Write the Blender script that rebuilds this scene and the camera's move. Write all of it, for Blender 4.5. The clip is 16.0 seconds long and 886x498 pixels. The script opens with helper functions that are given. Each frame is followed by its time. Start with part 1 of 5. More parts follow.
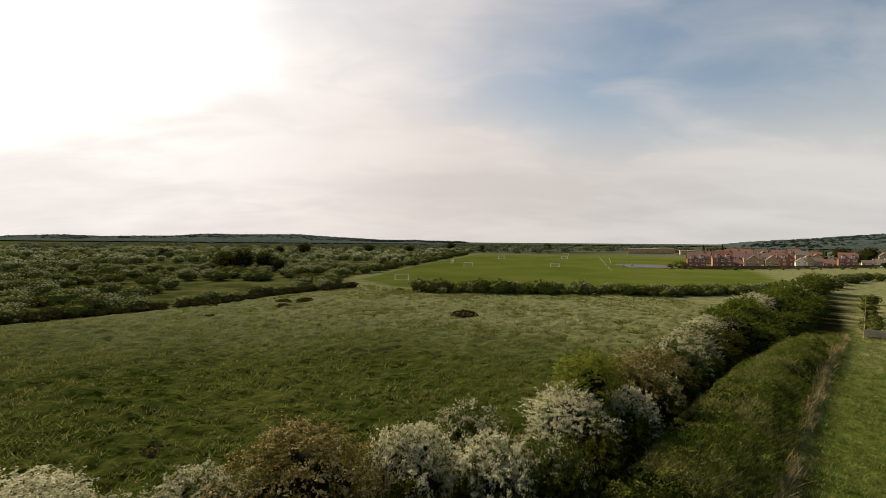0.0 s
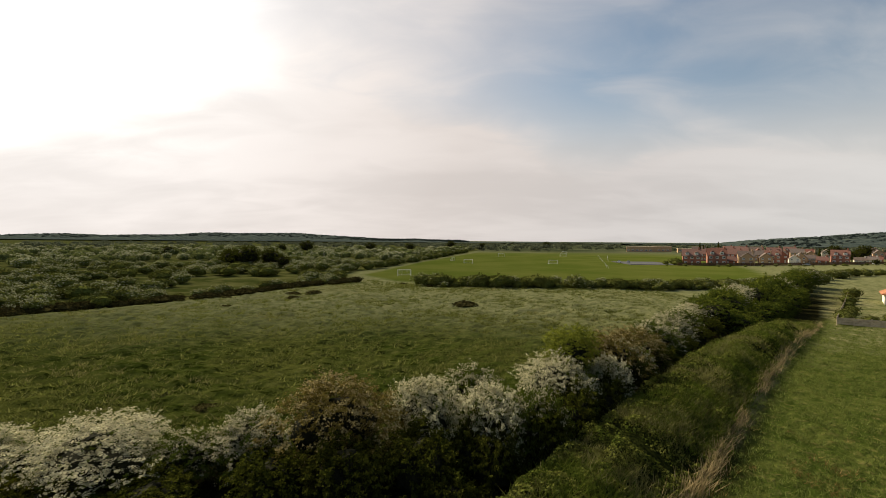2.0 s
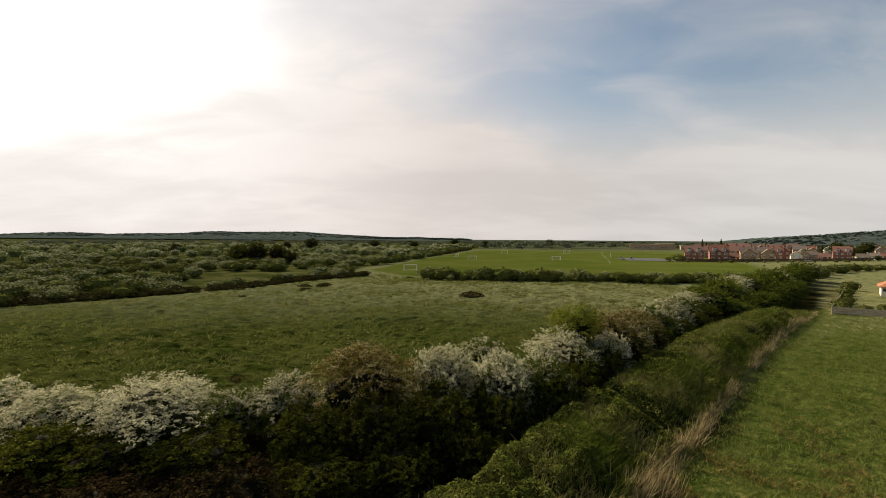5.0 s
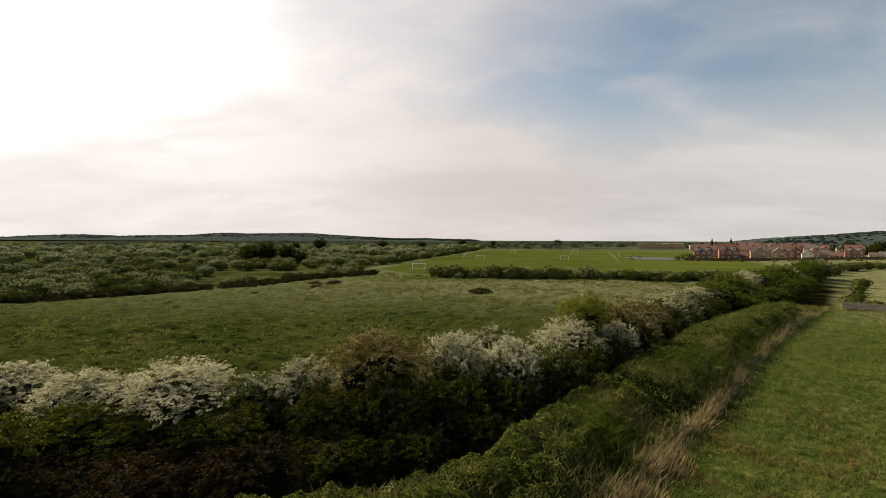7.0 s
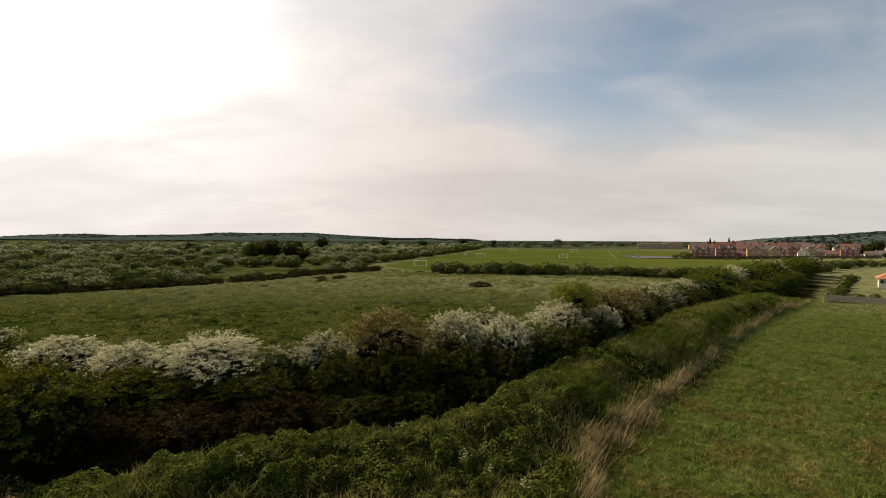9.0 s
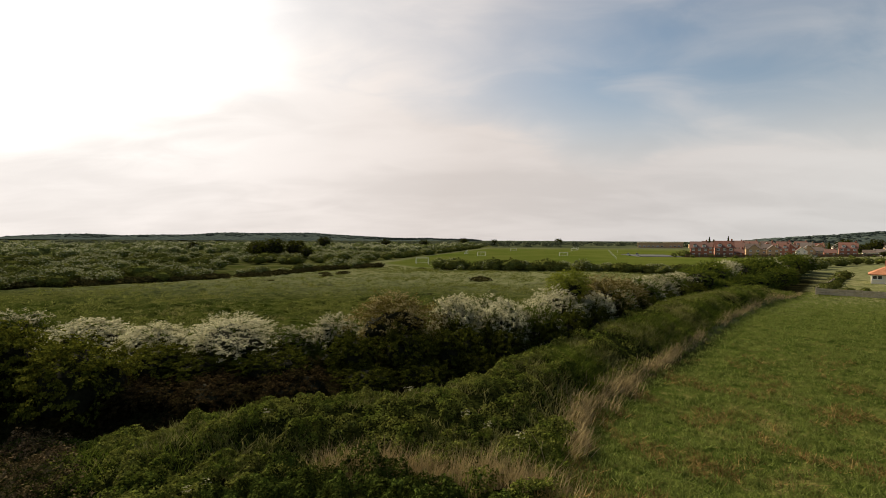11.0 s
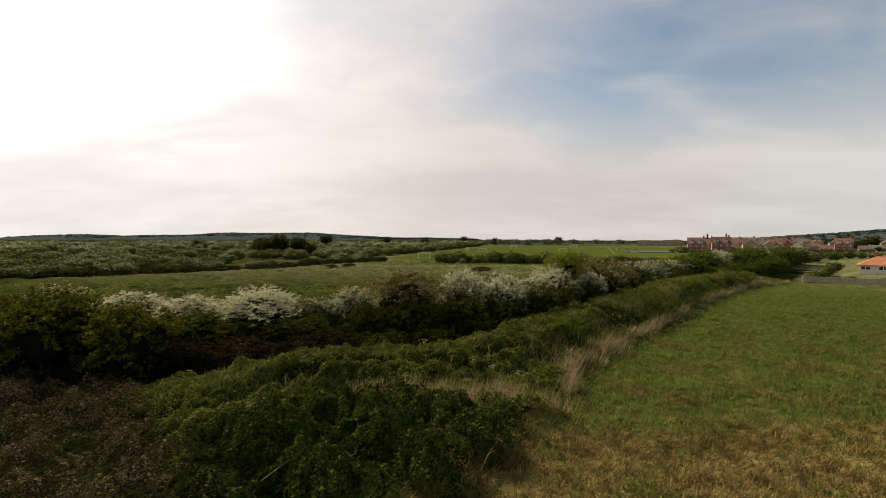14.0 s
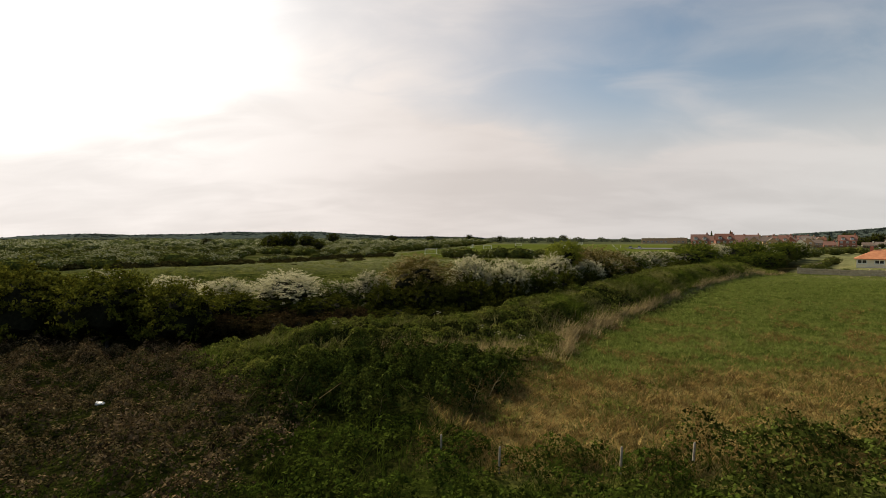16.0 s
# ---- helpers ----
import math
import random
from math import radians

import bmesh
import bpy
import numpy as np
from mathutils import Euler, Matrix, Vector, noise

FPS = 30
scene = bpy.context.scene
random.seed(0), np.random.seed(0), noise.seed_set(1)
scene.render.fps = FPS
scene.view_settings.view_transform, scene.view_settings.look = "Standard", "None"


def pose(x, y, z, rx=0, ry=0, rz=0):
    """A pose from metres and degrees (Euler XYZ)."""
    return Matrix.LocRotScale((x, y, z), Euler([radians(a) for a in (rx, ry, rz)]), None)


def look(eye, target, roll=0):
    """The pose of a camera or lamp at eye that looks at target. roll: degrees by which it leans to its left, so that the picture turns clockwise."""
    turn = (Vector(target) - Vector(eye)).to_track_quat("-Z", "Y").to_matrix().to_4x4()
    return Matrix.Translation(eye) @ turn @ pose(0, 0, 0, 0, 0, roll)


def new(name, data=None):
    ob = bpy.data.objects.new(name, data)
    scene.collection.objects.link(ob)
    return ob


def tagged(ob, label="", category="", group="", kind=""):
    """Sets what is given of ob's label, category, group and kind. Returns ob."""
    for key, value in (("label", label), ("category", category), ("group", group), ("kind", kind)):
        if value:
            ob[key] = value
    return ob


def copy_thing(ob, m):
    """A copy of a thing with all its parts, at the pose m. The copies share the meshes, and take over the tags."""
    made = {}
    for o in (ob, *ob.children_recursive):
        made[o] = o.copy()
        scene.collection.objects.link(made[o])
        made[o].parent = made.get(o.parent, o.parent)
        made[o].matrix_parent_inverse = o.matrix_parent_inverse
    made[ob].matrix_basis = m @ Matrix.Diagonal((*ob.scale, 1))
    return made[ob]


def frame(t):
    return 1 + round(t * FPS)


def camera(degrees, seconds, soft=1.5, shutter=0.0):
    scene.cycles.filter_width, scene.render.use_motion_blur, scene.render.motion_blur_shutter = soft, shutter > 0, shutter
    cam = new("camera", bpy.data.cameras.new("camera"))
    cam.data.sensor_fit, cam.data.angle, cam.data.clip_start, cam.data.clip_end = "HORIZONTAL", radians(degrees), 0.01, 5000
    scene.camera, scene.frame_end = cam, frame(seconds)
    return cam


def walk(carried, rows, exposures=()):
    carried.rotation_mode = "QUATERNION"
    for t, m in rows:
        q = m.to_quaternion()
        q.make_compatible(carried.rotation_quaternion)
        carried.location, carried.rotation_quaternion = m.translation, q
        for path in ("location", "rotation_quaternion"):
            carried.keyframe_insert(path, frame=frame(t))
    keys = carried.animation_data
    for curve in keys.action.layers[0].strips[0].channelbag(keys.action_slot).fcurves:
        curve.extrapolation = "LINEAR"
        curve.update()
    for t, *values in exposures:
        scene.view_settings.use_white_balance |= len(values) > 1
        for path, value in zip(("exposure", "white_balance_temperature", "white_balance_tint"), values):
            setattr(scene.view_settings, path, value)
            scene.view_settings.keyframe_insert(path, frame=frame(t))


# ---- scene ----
cam = camera(87.0, 16.0, soft=0.55)
PATH = [
    (0, (-0.640, -0.188, 15.164), (-0.733, 1.809, 15.124), 0.47),
    (0.5, (-0.672, -1.548, 14.935), (-0.770, 0.449, 14.898), 0.51),
    (1, (-0.693, -2.973, 14.675), (-0.787, -0.976, 14.635), 0.45),
    (1.5, (-0.721, -4.492, 14.498), (-0.815, -2.495, 14.455), 0.45),
    (2, (-0.827, -6.103, 14.396), (-0.919, -4.106, 14.351), 0.45),
    (2.5, (-1.005, -7.502, 14.284), (-1.097, -5.505, 14.237), 0.44),
    (3, (-1.177, -8.573, 14.176), (-1.268, -6.576, 14.127), 0.47),
    (3.5, (-1.355, -9.169, 13.787), (-1.448, -7.172, 13.736), 0.46),
    (6, (-1.796, -9.612, 12.851), (-1.914, -7.616, 12.802), 0.31),
    (6.5, (-1.872, -9.866, 12.557), (-2.000, -7.871, 12.510), 0.25),
    (7, (-1.875, -10.496, 12.287), (-2.011, -8.501, 12.241), 0.22),
    (7.5, (-1.816, -11.294, 12.083), (-1.954, -9.299, 12.037), 0.25),
    (8, (-1.691, -12.357, 11.728), (-1.828, -10.362, 11.684), 0.28),
    (8.5, (-1.616, -13.680, 11.529), (-1.754, -11.685, 11.485), 0.28),
    (9, (-1.659, -15.096, 11.351), (-1.799, -13.101, 11.305), 0.28),
    (11.5, (-1.642, -18.220, 9.987), (-1.786, -16.226, 9.942), 0.28),
    (12, (-1.715, -18.650, 9.642), (-1.859, -16.656, 9.597), 0.25),
    (12.5, (-1.732, -19.286, 9.334), (-1.875, -17.292, 9.289), 0.27),
    (13, (-1.811, -20.072, 9.006), (-1.952, -18.077, 8.962), 0.23),
    (13.5, (-1.908, -21.010, 8.712), (-2.048, -19.015, 8.666), 0.17),
    (14, (-1.963, -22.197, 8.447), (-2.107, -20.203, 8.401), 0.13),
    (14.5, (-2.074, -23.600, 8.225), (-2.229, -21.607, 8.177), 0.11),
    (15, (-2.190, -24.970, 7.859), (-2.348, -22.977, 7.811), 0.08),
    (15.5, (-2.172, -26.088, 7.586), (-2.335, -24.095, 7.536), 0.07),
    (16, (-2.157, -26.709, 7.309), (-2.322, -24.716, 7.259), 0.04),
]
walk(cam, [(t, look(eye, target, roll)) for t, eye, target, roll in PATH])


# ---- light ----
SUN_AZ, SUN_EL, HAZE_EL = 44.0, 36.0, 27.0     # degrees to the left of +y, and above the horizon
SUN = Vector((-math.sin(radians(SUN_AZ)) * math.cos(radians(SUN_EL)), math.cos(radians(SUN_AZ)) * math.cos(radians(SUN_EL)), math.sin(radians(SUN_EL))))
HAZE = Vector((-math.sin(radians(SUN_AZ)) * math.cos(radians(HAZE_EL)), math.cos(radians(SUN_AZ)) * math.cos(radians(HAZE_EL)), math.sin(radians(HAZE_EL))))    # the haze is brightest a little below the sun
scene.view_settings.exposure = 0.35

lamp = bpy.data.lights.new("sun", "SUN")
lamp.energy, lamp.angle, lamp.color = 5.8, radians(15), (1.0, 0.87, 0.64)
sun = new("sun", lamp)
sun.rotation_euler = SUN.to_track_quat("Z", "Y").to_euler()


class Nodes:
    """Short hand for wiring a node tree."""

    def __init__(self, tree):
        self.tree = tree
        tree.nodes.clear()

    def add(self, kind, ins=None):
        n = self.tree.nodes.new(kind)
        for k, v in (ins or {}).items():
            if isinstance(v, bpy.types.NodeSocket):
                self.tree.links.new(v, n.inputs[k])
            else:
                n.inputs[k].default_value = v
        return n

    def vec(self, op, ins):
        n = self.add("ShaderNodeVectorMath")
        n.operation = op
        for k, v in ins.items():
            if isinstance(v, bpy.types.NodeSocket):
                self.tree.links.new(v, n.inputs[k])
            else:
                n.inputs[k].default_value = v
        return n

    def math(self, op, a, b=0.0, clamp=False):
        n = self.add("ShaderNodeMath", {0: a, 1: b})
        n.operation, n.use_clamp = op, clamp
        return n.outputs[0]

    def ramp(self, value, a, b, lo=0.0, hi=1.0, smooth=True):
        n = self.add("ShaderNodeMapRange", {0: value, 1: a, 2: b, 3: lo, 4: hi})
        n.interpolation_type = "SMOOTHSTEP" if smooth else "LINEAR"
        return n.outputs[0]

    def mix(self, fac, a, b, blend="MIX"):
        n = self.tree.nodes.new("ShaderNodeMix")
        n.data_type, n.blend_type = "RGBA", blend
        for i, v in ((0, fac), (6, a), (7, b)):
            if isinstance(v, bpy.types.NodeSocket):
                self.tree.links.new(v, n.inputs[i])
            else:
                n.inputs[i].default_value = (*v, 1) if isinstance(v, tuple) and len(v) == 3 else v
        return n.outputs[2]

    def noise(self, vec, scale, detail=4.0, rough=0.55, distort=0.0):
        return self.add("ShaderNodeTexNoise", {"Vector": vec, "Scale": scale, "Detail": detail, "Roughness": rough, "Distortion": distort}).outputs[0]


def make_world():
    world = bpy.data.worlds.new("sky")
    scene.world = world
    world.use_nodes = True
    n = Nodes(world.node_tree)
    d = n.add("ShaderNodeTexCoord").outputs["Generated"]
    z = n.add("ShaderNodeSeparateXYZ", {0: d}).outputs[2]
    up = n.math("MAXIMUM", z, 0.0)
    toward = n.vec("DOT_PRODUCT", {0: d, 1: tuple(HAZE)}).outputs["Value"]
    sky = n.add("ShaderNodeTexSky")
    sky.sky_type, sky.sun_disc = "NISHITA", False
    sky.sun_elevation, sky.sun_rotation = radians(SUN_EL), radians(-SUN_AZ)
    sky.air_density, sky.dust_density, sky.ozone_density = 1.0, 0.6, 2.0
    clear = sky.outputs[0]
    clear = n.mix(1.0, clear, (0.113, 0.106, 0.091), "MULTIPLY")
    # high thin cloud on a flat layer, drawn out along the wind
    flat = n.vec("MULTIPLY", {0: d, 1: (1, 1, 0)}).outputs[0]
    flat = n.vec("SCALE", {0: flat, "Scale": n.math("DIVIDE", 1.0, n.math("ADD", up, 0.22))}).outputs[0]
    wind = n.add("ShaderNodeMapping", {"Vector": flat, "Rotation": (0, 0, radians(-24)), "Scale": (0.7, 1.15, 1.0), "Location": (0.9, 0.35, 0)}).outputs[0]
    broad = n.noise(wind, 1.0, 3.0, 0.5, 0.5)
    fine = n.noise(wind, 3.2, 6.0, 0.55, 0.7)
    tex = n.math("ADD", n.math("MULTIPLY", broad, 0.72), n.math("MULTIPLY", fine, 0.28))
    cover = n.math("ADD", n.ramp(tex, 0.45, 0.76, 0.05, 0.60), n.ramp(toward, 0.50, 0.92, 0.0, 0.75))
    cover = n.math("ADD", cover, n.ramp(up, 0.32, 0.10, 0.0, 0.95), True)
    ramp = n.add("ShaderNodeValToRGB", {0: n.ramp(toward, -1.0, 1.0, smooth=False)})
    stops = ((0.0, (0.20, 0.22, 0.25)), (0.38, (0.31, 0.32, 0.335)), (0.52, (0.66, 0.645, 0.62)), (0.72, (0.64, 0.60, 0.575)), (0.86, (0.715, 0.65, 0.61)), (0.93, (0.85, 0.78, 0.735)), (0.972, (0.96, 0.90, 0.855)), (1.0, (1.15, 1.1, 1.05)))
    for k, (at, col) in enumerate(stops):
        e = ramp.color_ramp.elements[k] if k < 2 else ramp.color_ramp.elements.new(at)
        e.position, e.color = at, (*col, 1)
    lift = n.ramp(tex, 0.35, 0.65, 0.93, 1.07)
    cloud = n.vec("SCALE", {0: ramp.outputs[0], "Scale": lift}).outputs[0]
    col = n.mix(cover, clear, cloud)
    glow = n.ramp(n.math("ADD", toward, n.math("MULTIPLY", n.math("SUBTRACT", tex, 0.5), 0.12)), 0.92, 1.0)
    col = n.mix(1.0, col, n.mix(glow, (0, 0, 0), (0.45, 0.43, 0.40)), "ADD")
    below = n.ramp(z, -0.02, -0.10)
    col = n.mix(below, col, (0.05, 0.06, 0.04))
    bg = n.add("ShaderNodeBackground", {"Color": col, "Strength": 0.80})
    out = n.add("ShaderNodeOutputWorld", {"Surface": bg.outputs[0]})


make_world()


# ---- materials ----
def material(name):
    m = bpy.data.materials.new(name)
    m.use_nodes = True
    n = Nodes(m.node_tree)
    return m, n


def surface(name, light, dark, scale=3.0, fine=30.0, rough=0.85, bump=0.02, metal=0.0, random_tint=0.0):
    """Two colours mixed by noise at two scales, with fine relief."""
    m, n = material(name)
    pos = n.add("ShaderNodeNewGeometry").outputs["Position"]
    a, b = n.noise(pos, scale, 4.0), n.noise(pos, fine, 3.0)
    f = n.math("ADD", n.math("MULTIPLY", a, 0.6), n.math("MULTIPLY", b, 0.4))
    col = n.mix(n.ramp(f, 0.35, 0.65), dark, light)
    if random_tint:
        r = n.add("ShaderNodeObjectInfo").outputs["Random"]
        col = n.mix(n.math("MULTIPLY", r, random_tint), col, (0.3, 0.28, 0.26))
    p = n.add("ShaderNodeBsdfPrincipled", {"Base Color": col, "Roughness": rough, "Metallic": metal, "Specular IOR Level": 0.5 if rough < 0.6 else 0.08})
    if bump:
        bp = n.add("ShaderNodeBump", {"Height": f, "Distance": bump, "Strength": 0.6})
        n.tree.links.new(bp.outputs[0], p.inputs["Normal"])
    n.add("ShaderNodeOutputMaterial", {"Surface": p.outputs[0]})
    return m


def foliage(name, a, b, c, through_light=0.3, spread=0.5, clumps=0.25):
    """Leaves: a to b leaf by leaf, towards c plant by plant, uneven clump by clump."""
    m, n = material(name)
    geo = n.add("ShaderNodeNewGeometry")
    leaf = geo.outputs["Random Per Island"]
    plant = n.add("ShaderNodeObjectInfo").outputs["Random"]
    patch = n.noise(geo.outputs["Position"], 0.7, 3.0)
    col = n.mix(leaf, a, b)
    f = n.math("ADD", n.math("MULTIPLY", plant, 0.5), n.math("MULTIPLY", n.ramp(patch, 0.35, 0.65), 0.5))
    col = n.mix(n.math("MULTIPLY", f, spread), col, c)
    clump = n.ramp(n.noise(geo.outputs["Position"], 2.6, 3.0, 0.6), 0.36, 0.64, 1.0 - clumps, 1.0 + clumps)
    col = n.vec("SCALE", {0: col, "Scale": clump}).outputs[0]
    p = n.add("ShaderNodeBsdfDiffuse", {"Color": col})
    t = n.add("ShaderNodeBsdfTranslucent", {"Color": col})
    mx = n.add("ShaderNodeMixShader", {0: through_light, 1: p.outputs[0], 2: t.outputs[0]})
    n.add("ShaderNodeOutputMaterial", {"Surface": mx.outputs[0]})
    return m


# LEAF_DARK carries the hedge underside's shade, LEAF_OLIVE the tone of sunlit bushes.
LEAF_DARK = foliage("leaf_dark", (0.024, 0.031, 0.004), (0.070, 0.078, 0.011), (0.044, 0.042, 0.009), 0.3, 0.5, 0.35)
LEAF_OLIVE = foliage("leaf_olive", (0.042, 0.050, 0.006), (0.135, 0.138, 0.020), (0.084, 0.078, 0.013), 0.25, 0.5, 0.45)
LEAF_GREEN = foliage("leaf_green", (0.056, 0.078, 0.011), (0.105, 0.132, 0.021), (0.046, 0.058, 0.012))
LEAF_BRIGHT = foliage("leaf_bright", (0.120, 0.140, 0.016), (0.200, 0.212, 0.032), (0.090, 0.112, 0.014))
LEAF_BROWN = foliage("leaf_brown", (0.085, 0.068, 0.015), (0.185, 0.142, 0.044), (0.062, 0.058, 0.014))
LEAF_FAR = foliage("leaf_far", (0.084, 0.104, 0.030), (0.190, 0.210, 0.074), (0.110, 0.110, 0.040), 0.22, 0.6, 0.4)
LEAF_SCRUB = foliage("leaf_scrub", (0.044, 0.058, 0.013), (0.112, 0.128, 0.030), (0.078, 0.070, 0.018), 0.2, 0.6, 0.4)
# LEAF_HAZE is greyed and paled, so the colour itself carries the haze.
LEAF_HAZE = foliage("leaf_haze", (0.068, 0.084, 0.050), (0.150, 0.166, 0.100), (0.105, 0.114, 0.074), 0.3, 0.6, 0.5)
BRAMBLE_BROWN = foliage("bramble_brown", (0.040, 0.024, 0.014), (0.175, 0.116, 0.070), (0.056, 0.054, 0.018), 0.15, 0.75, 0.7)
# Bramble brown darkened: the ditch's shade is put into the leaf colour.
DITCH_SHADE_LEAF = foliage("ditch_leaf", (0.018, 0.012, 0.005), (0.062, 0.040, 0.019), (0.024, 0.024, 0.007), 0.2, 0.7)
BLOSSOM = foliage("blossom", (0.40, 0.38, 0.25), (0.70, 0.66, 0.47), (0.35, 0.33, 0.18), 0.4, 0.55, 0.25)
BLOSSOM_CREAM = foliage("blossom_cream", (0.34, 0.315, 0.19), (0.58, 0.54, 0.38), (0.24, 0.225, 0.12), 0.35, 0.5)
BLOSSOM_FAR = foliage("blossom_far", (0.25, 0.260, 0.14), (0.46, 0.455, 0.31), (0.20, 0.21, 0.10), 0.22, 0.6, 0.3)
BLOSSOM_FADED = foliage("blossom_faded", (0.21, 0.170, 0.070), (0.38, 0.315, 0.155), (0.14, 0.11, 0.04), 0.25, 0.5)
SCRUB_HEM = foliage("scrub_hem", (0.026, 0.026, 0.009), (0.074, 0.064, 0.022), (0.046, 0.040, 0.014), 0.15, 0.6, 0.4)
# Near-black crown filler: the shade between leaves is put into this colour.
INNER_SHADE = surface("inner_twigs", (0.022, 0.022, 0.010), (0.008, 0.009, 0.004), 4.0, 20.0, 0.95, 0.05)
BARK = surface("bark", (0.12, 0.10, 0.08), (0.05, 0.04, 0.03), 6.0, 40.0, 0.9, 0.02)


# ---- ground ----
def smooth(a, b, v):
    t = np.clip((v - a) / (b - a), 0.0, 1.0)
    return t * t * (3 - 2 * t)


def line_distance(x, y, line):
    """Distance to a line of points, positive on the right-hand side of its way."""
    best = np.full(np.shape(x), 1e9)
    side = np.ones(np.shape(x))
    for (ax, ay), (bx, by) in zip(line[:-1], line[1:]):
        ux, uy = bx - ax, by - ay
        t = np.clip(((x - ax) * ux + (y - ay) * uy) / (ux * ux + uy * uy), 0, 1)
        dx, dy = x - ax - t * ux, y - ay - t * uy
        d = np.hypot(dx, dy)
        s = np.where(ux * (y - ay) - uy * (x - ax) > 0, -1.0, 1.0)
        nearer = d < best - 1e-6
        best, side = np.where(nearer, d, best), np.where(nearer, s, side)
    return best * side


def wave(x, y, size, seed=0.0):
    """Soft unevenness from -1 to 1 with lumps of about that size."""
    a, b = x / size * 2.1, y / size * 2.1
    return (np.sin(a + 1.7 * np.sin(b * 0.7 + seed)) + np.sin(b * 1.13 + 1.3 * np.sin(a * 0.83 - seed) + seed) + np.sin((a + b) * 0.71 + seed * 2.3 + np.sin(a * 1.9))) / 3


CREST = [(-90, 3), (-45, 5), (-21, 6.8), (-14, 8.3), (-5.8, 10.7), (-1, 14.5), (2.4, 19.3), (7, 24.5), (14, 33), (28, 49), (46, 67), (62, 84)]
REEDS = [(-5, -16), (-3, -4), (1.5, 0.5), (3.2, 6), (5.2, 13), (9.5, 18.5), (14.6, 24), (28, 40), (41.5, 56), (60, 77), (70, 90)]
HEDGE = [(-90, 17), (-40, 18.5), (-27, 19), (-18, 20), (-7, 23), (1, 26), (8, 33), (20, 50), (34, 68), (52, 87), (78, 115), (112, 155)]
SCRUB = [(-160, 20), (-95, 62), (-78, 76), (-66, 93), (-50, 122), (-34, 146), (-46, 182), (-27, 282), (4, 480), (60, 900)]
FAR_HEDGE = [(-14, 138), (-8, 134), (0, 131), (27, 132), (53, 139), (80, 146), (112, 155)]


def ground_z(x, y):
    x, y = np.asarray(x, float), np.asarray(y, float)
    z = -1.3 + 1.9 * smooth(2, 48, y) - 0.5 * smooth(60, 130, y) - 0.7 * smooth(-30, -80, x) * smooth(40, 80, y)
    z = z - 1.3 * smooth(34, 64, x) * smooth(44, 72, y) * (1 - smooth(125, 180, y))
    c, r = line_distance(x, y, CREST), line_distance(x, y, REEDS)
    near = 1 - smooth(60, 85, y)
    ends = smooth(-27, -13, x)
    # the weedy bank and the ditch behind it
    z = z + near * (0.4 + 1.5 * ends) * smooth(-1.6, 0.4, c) * (1 - smooth(0.8, 6.0, c)) * smooth(2.6, -2.8, r)
    z = z - near * 0.9 * smooth(-0.6, -2.0, c) * (1 - smooth(-3.5, -6.0, c))
    # bramble ground at the foot of the bank
    left = smooth(2.0, -2.5, r) * smooth(0.5, 4.0, c) * near
    z = z + left * (0.55 + 0.3 * ends + 0.25 * wave(x, y, 5.0, 0.4))
    z = z - 0.7 * smooth(-12, -20, x) * smooth(12, 7, y)
    mound = np.exp(-(((x + 7) / 5.5) ** 2 + ((y + 2.5) / 4.5) ** 2))
    z = z + 0.9 * mound
    # the raised strip of dry grass with its sharp brow
    brow = y - 0.03 * (x - 8) - 0.35 * wave(x, y * 0, 6.0, 1.0)
    z = z + smooth(-4.0, 1.0, r) * 1.15 * (1 - smooth(0.0, 2.6, brow))
    z = z + 0.10 * wave(x, y, 3.2, 2.0) * (1 - smooth(90, 150, y)) + 0.18 * wave(x, y, 17.0, 3.0) * (1 - smooth(200, 300, y))
    return z - smooth(500, 2000, np.hypot(x, y)) * 8.0


def steps(lo, hi, cell, far, growth=1.09):
    mid = list(np.arange(lo, hi + cell / 2, cell))
    a, d = [], cell
    while not a or a[-1] < far:
        d *= growth
        a.append((a[-1] if a else 0) + d)
    return np.array([lo - v for v in reversed(a)] + mid + [hi + v for v in a])


def mesh_object(name, verts, faces_n, corners, mat, parent=None):
    """A mesh from arrays: vertices, corners of each face, corner indices."""
    me = bpy.data.meshes.new(name)
    verts = np.asarray(verts, np.float32)
    corners = np.asarray(corners, np.int32).ravel()
    count = len(corners) // faces_n
    me.vertices.add(len(verts))
    me.vertices.foreach_set("co", verts.ravel())
    me.loops.add(len(corners))
    me.loops.foreach_set("vertex_index", corners)
    me.polygons.add(count)
    me.polygons.foreach_set("loop_start", np.arange(0, count * faces_n, faces_n, dtype=np.int32))
    me.update(calc_edges=True)
    me.materials.append(mat)
    ob = new(name, me)
    ob.parent = parent
    return ob


def inside(x, y, ring):
    """Soft 0 to 1 mask of a convex ring of points, anticlockwise."""
    m = np.ones(np.shape(x)) * 1e9
    for (ax, ay), (bx, by) in zip(ring, ring[1:] + ring[:1]):
        l = math.hypot(bx - ax, by - ay)
        m = np.minimum(m, ((bx - ax) * (y - ay) - (by - ay) * (x - ax)) / l)
    return m


PITCH = [(-24, 150), (5, 136), (112, 162), (150, 250), (230, 530), (0, 480), (-26, 282), (-45, 182)]


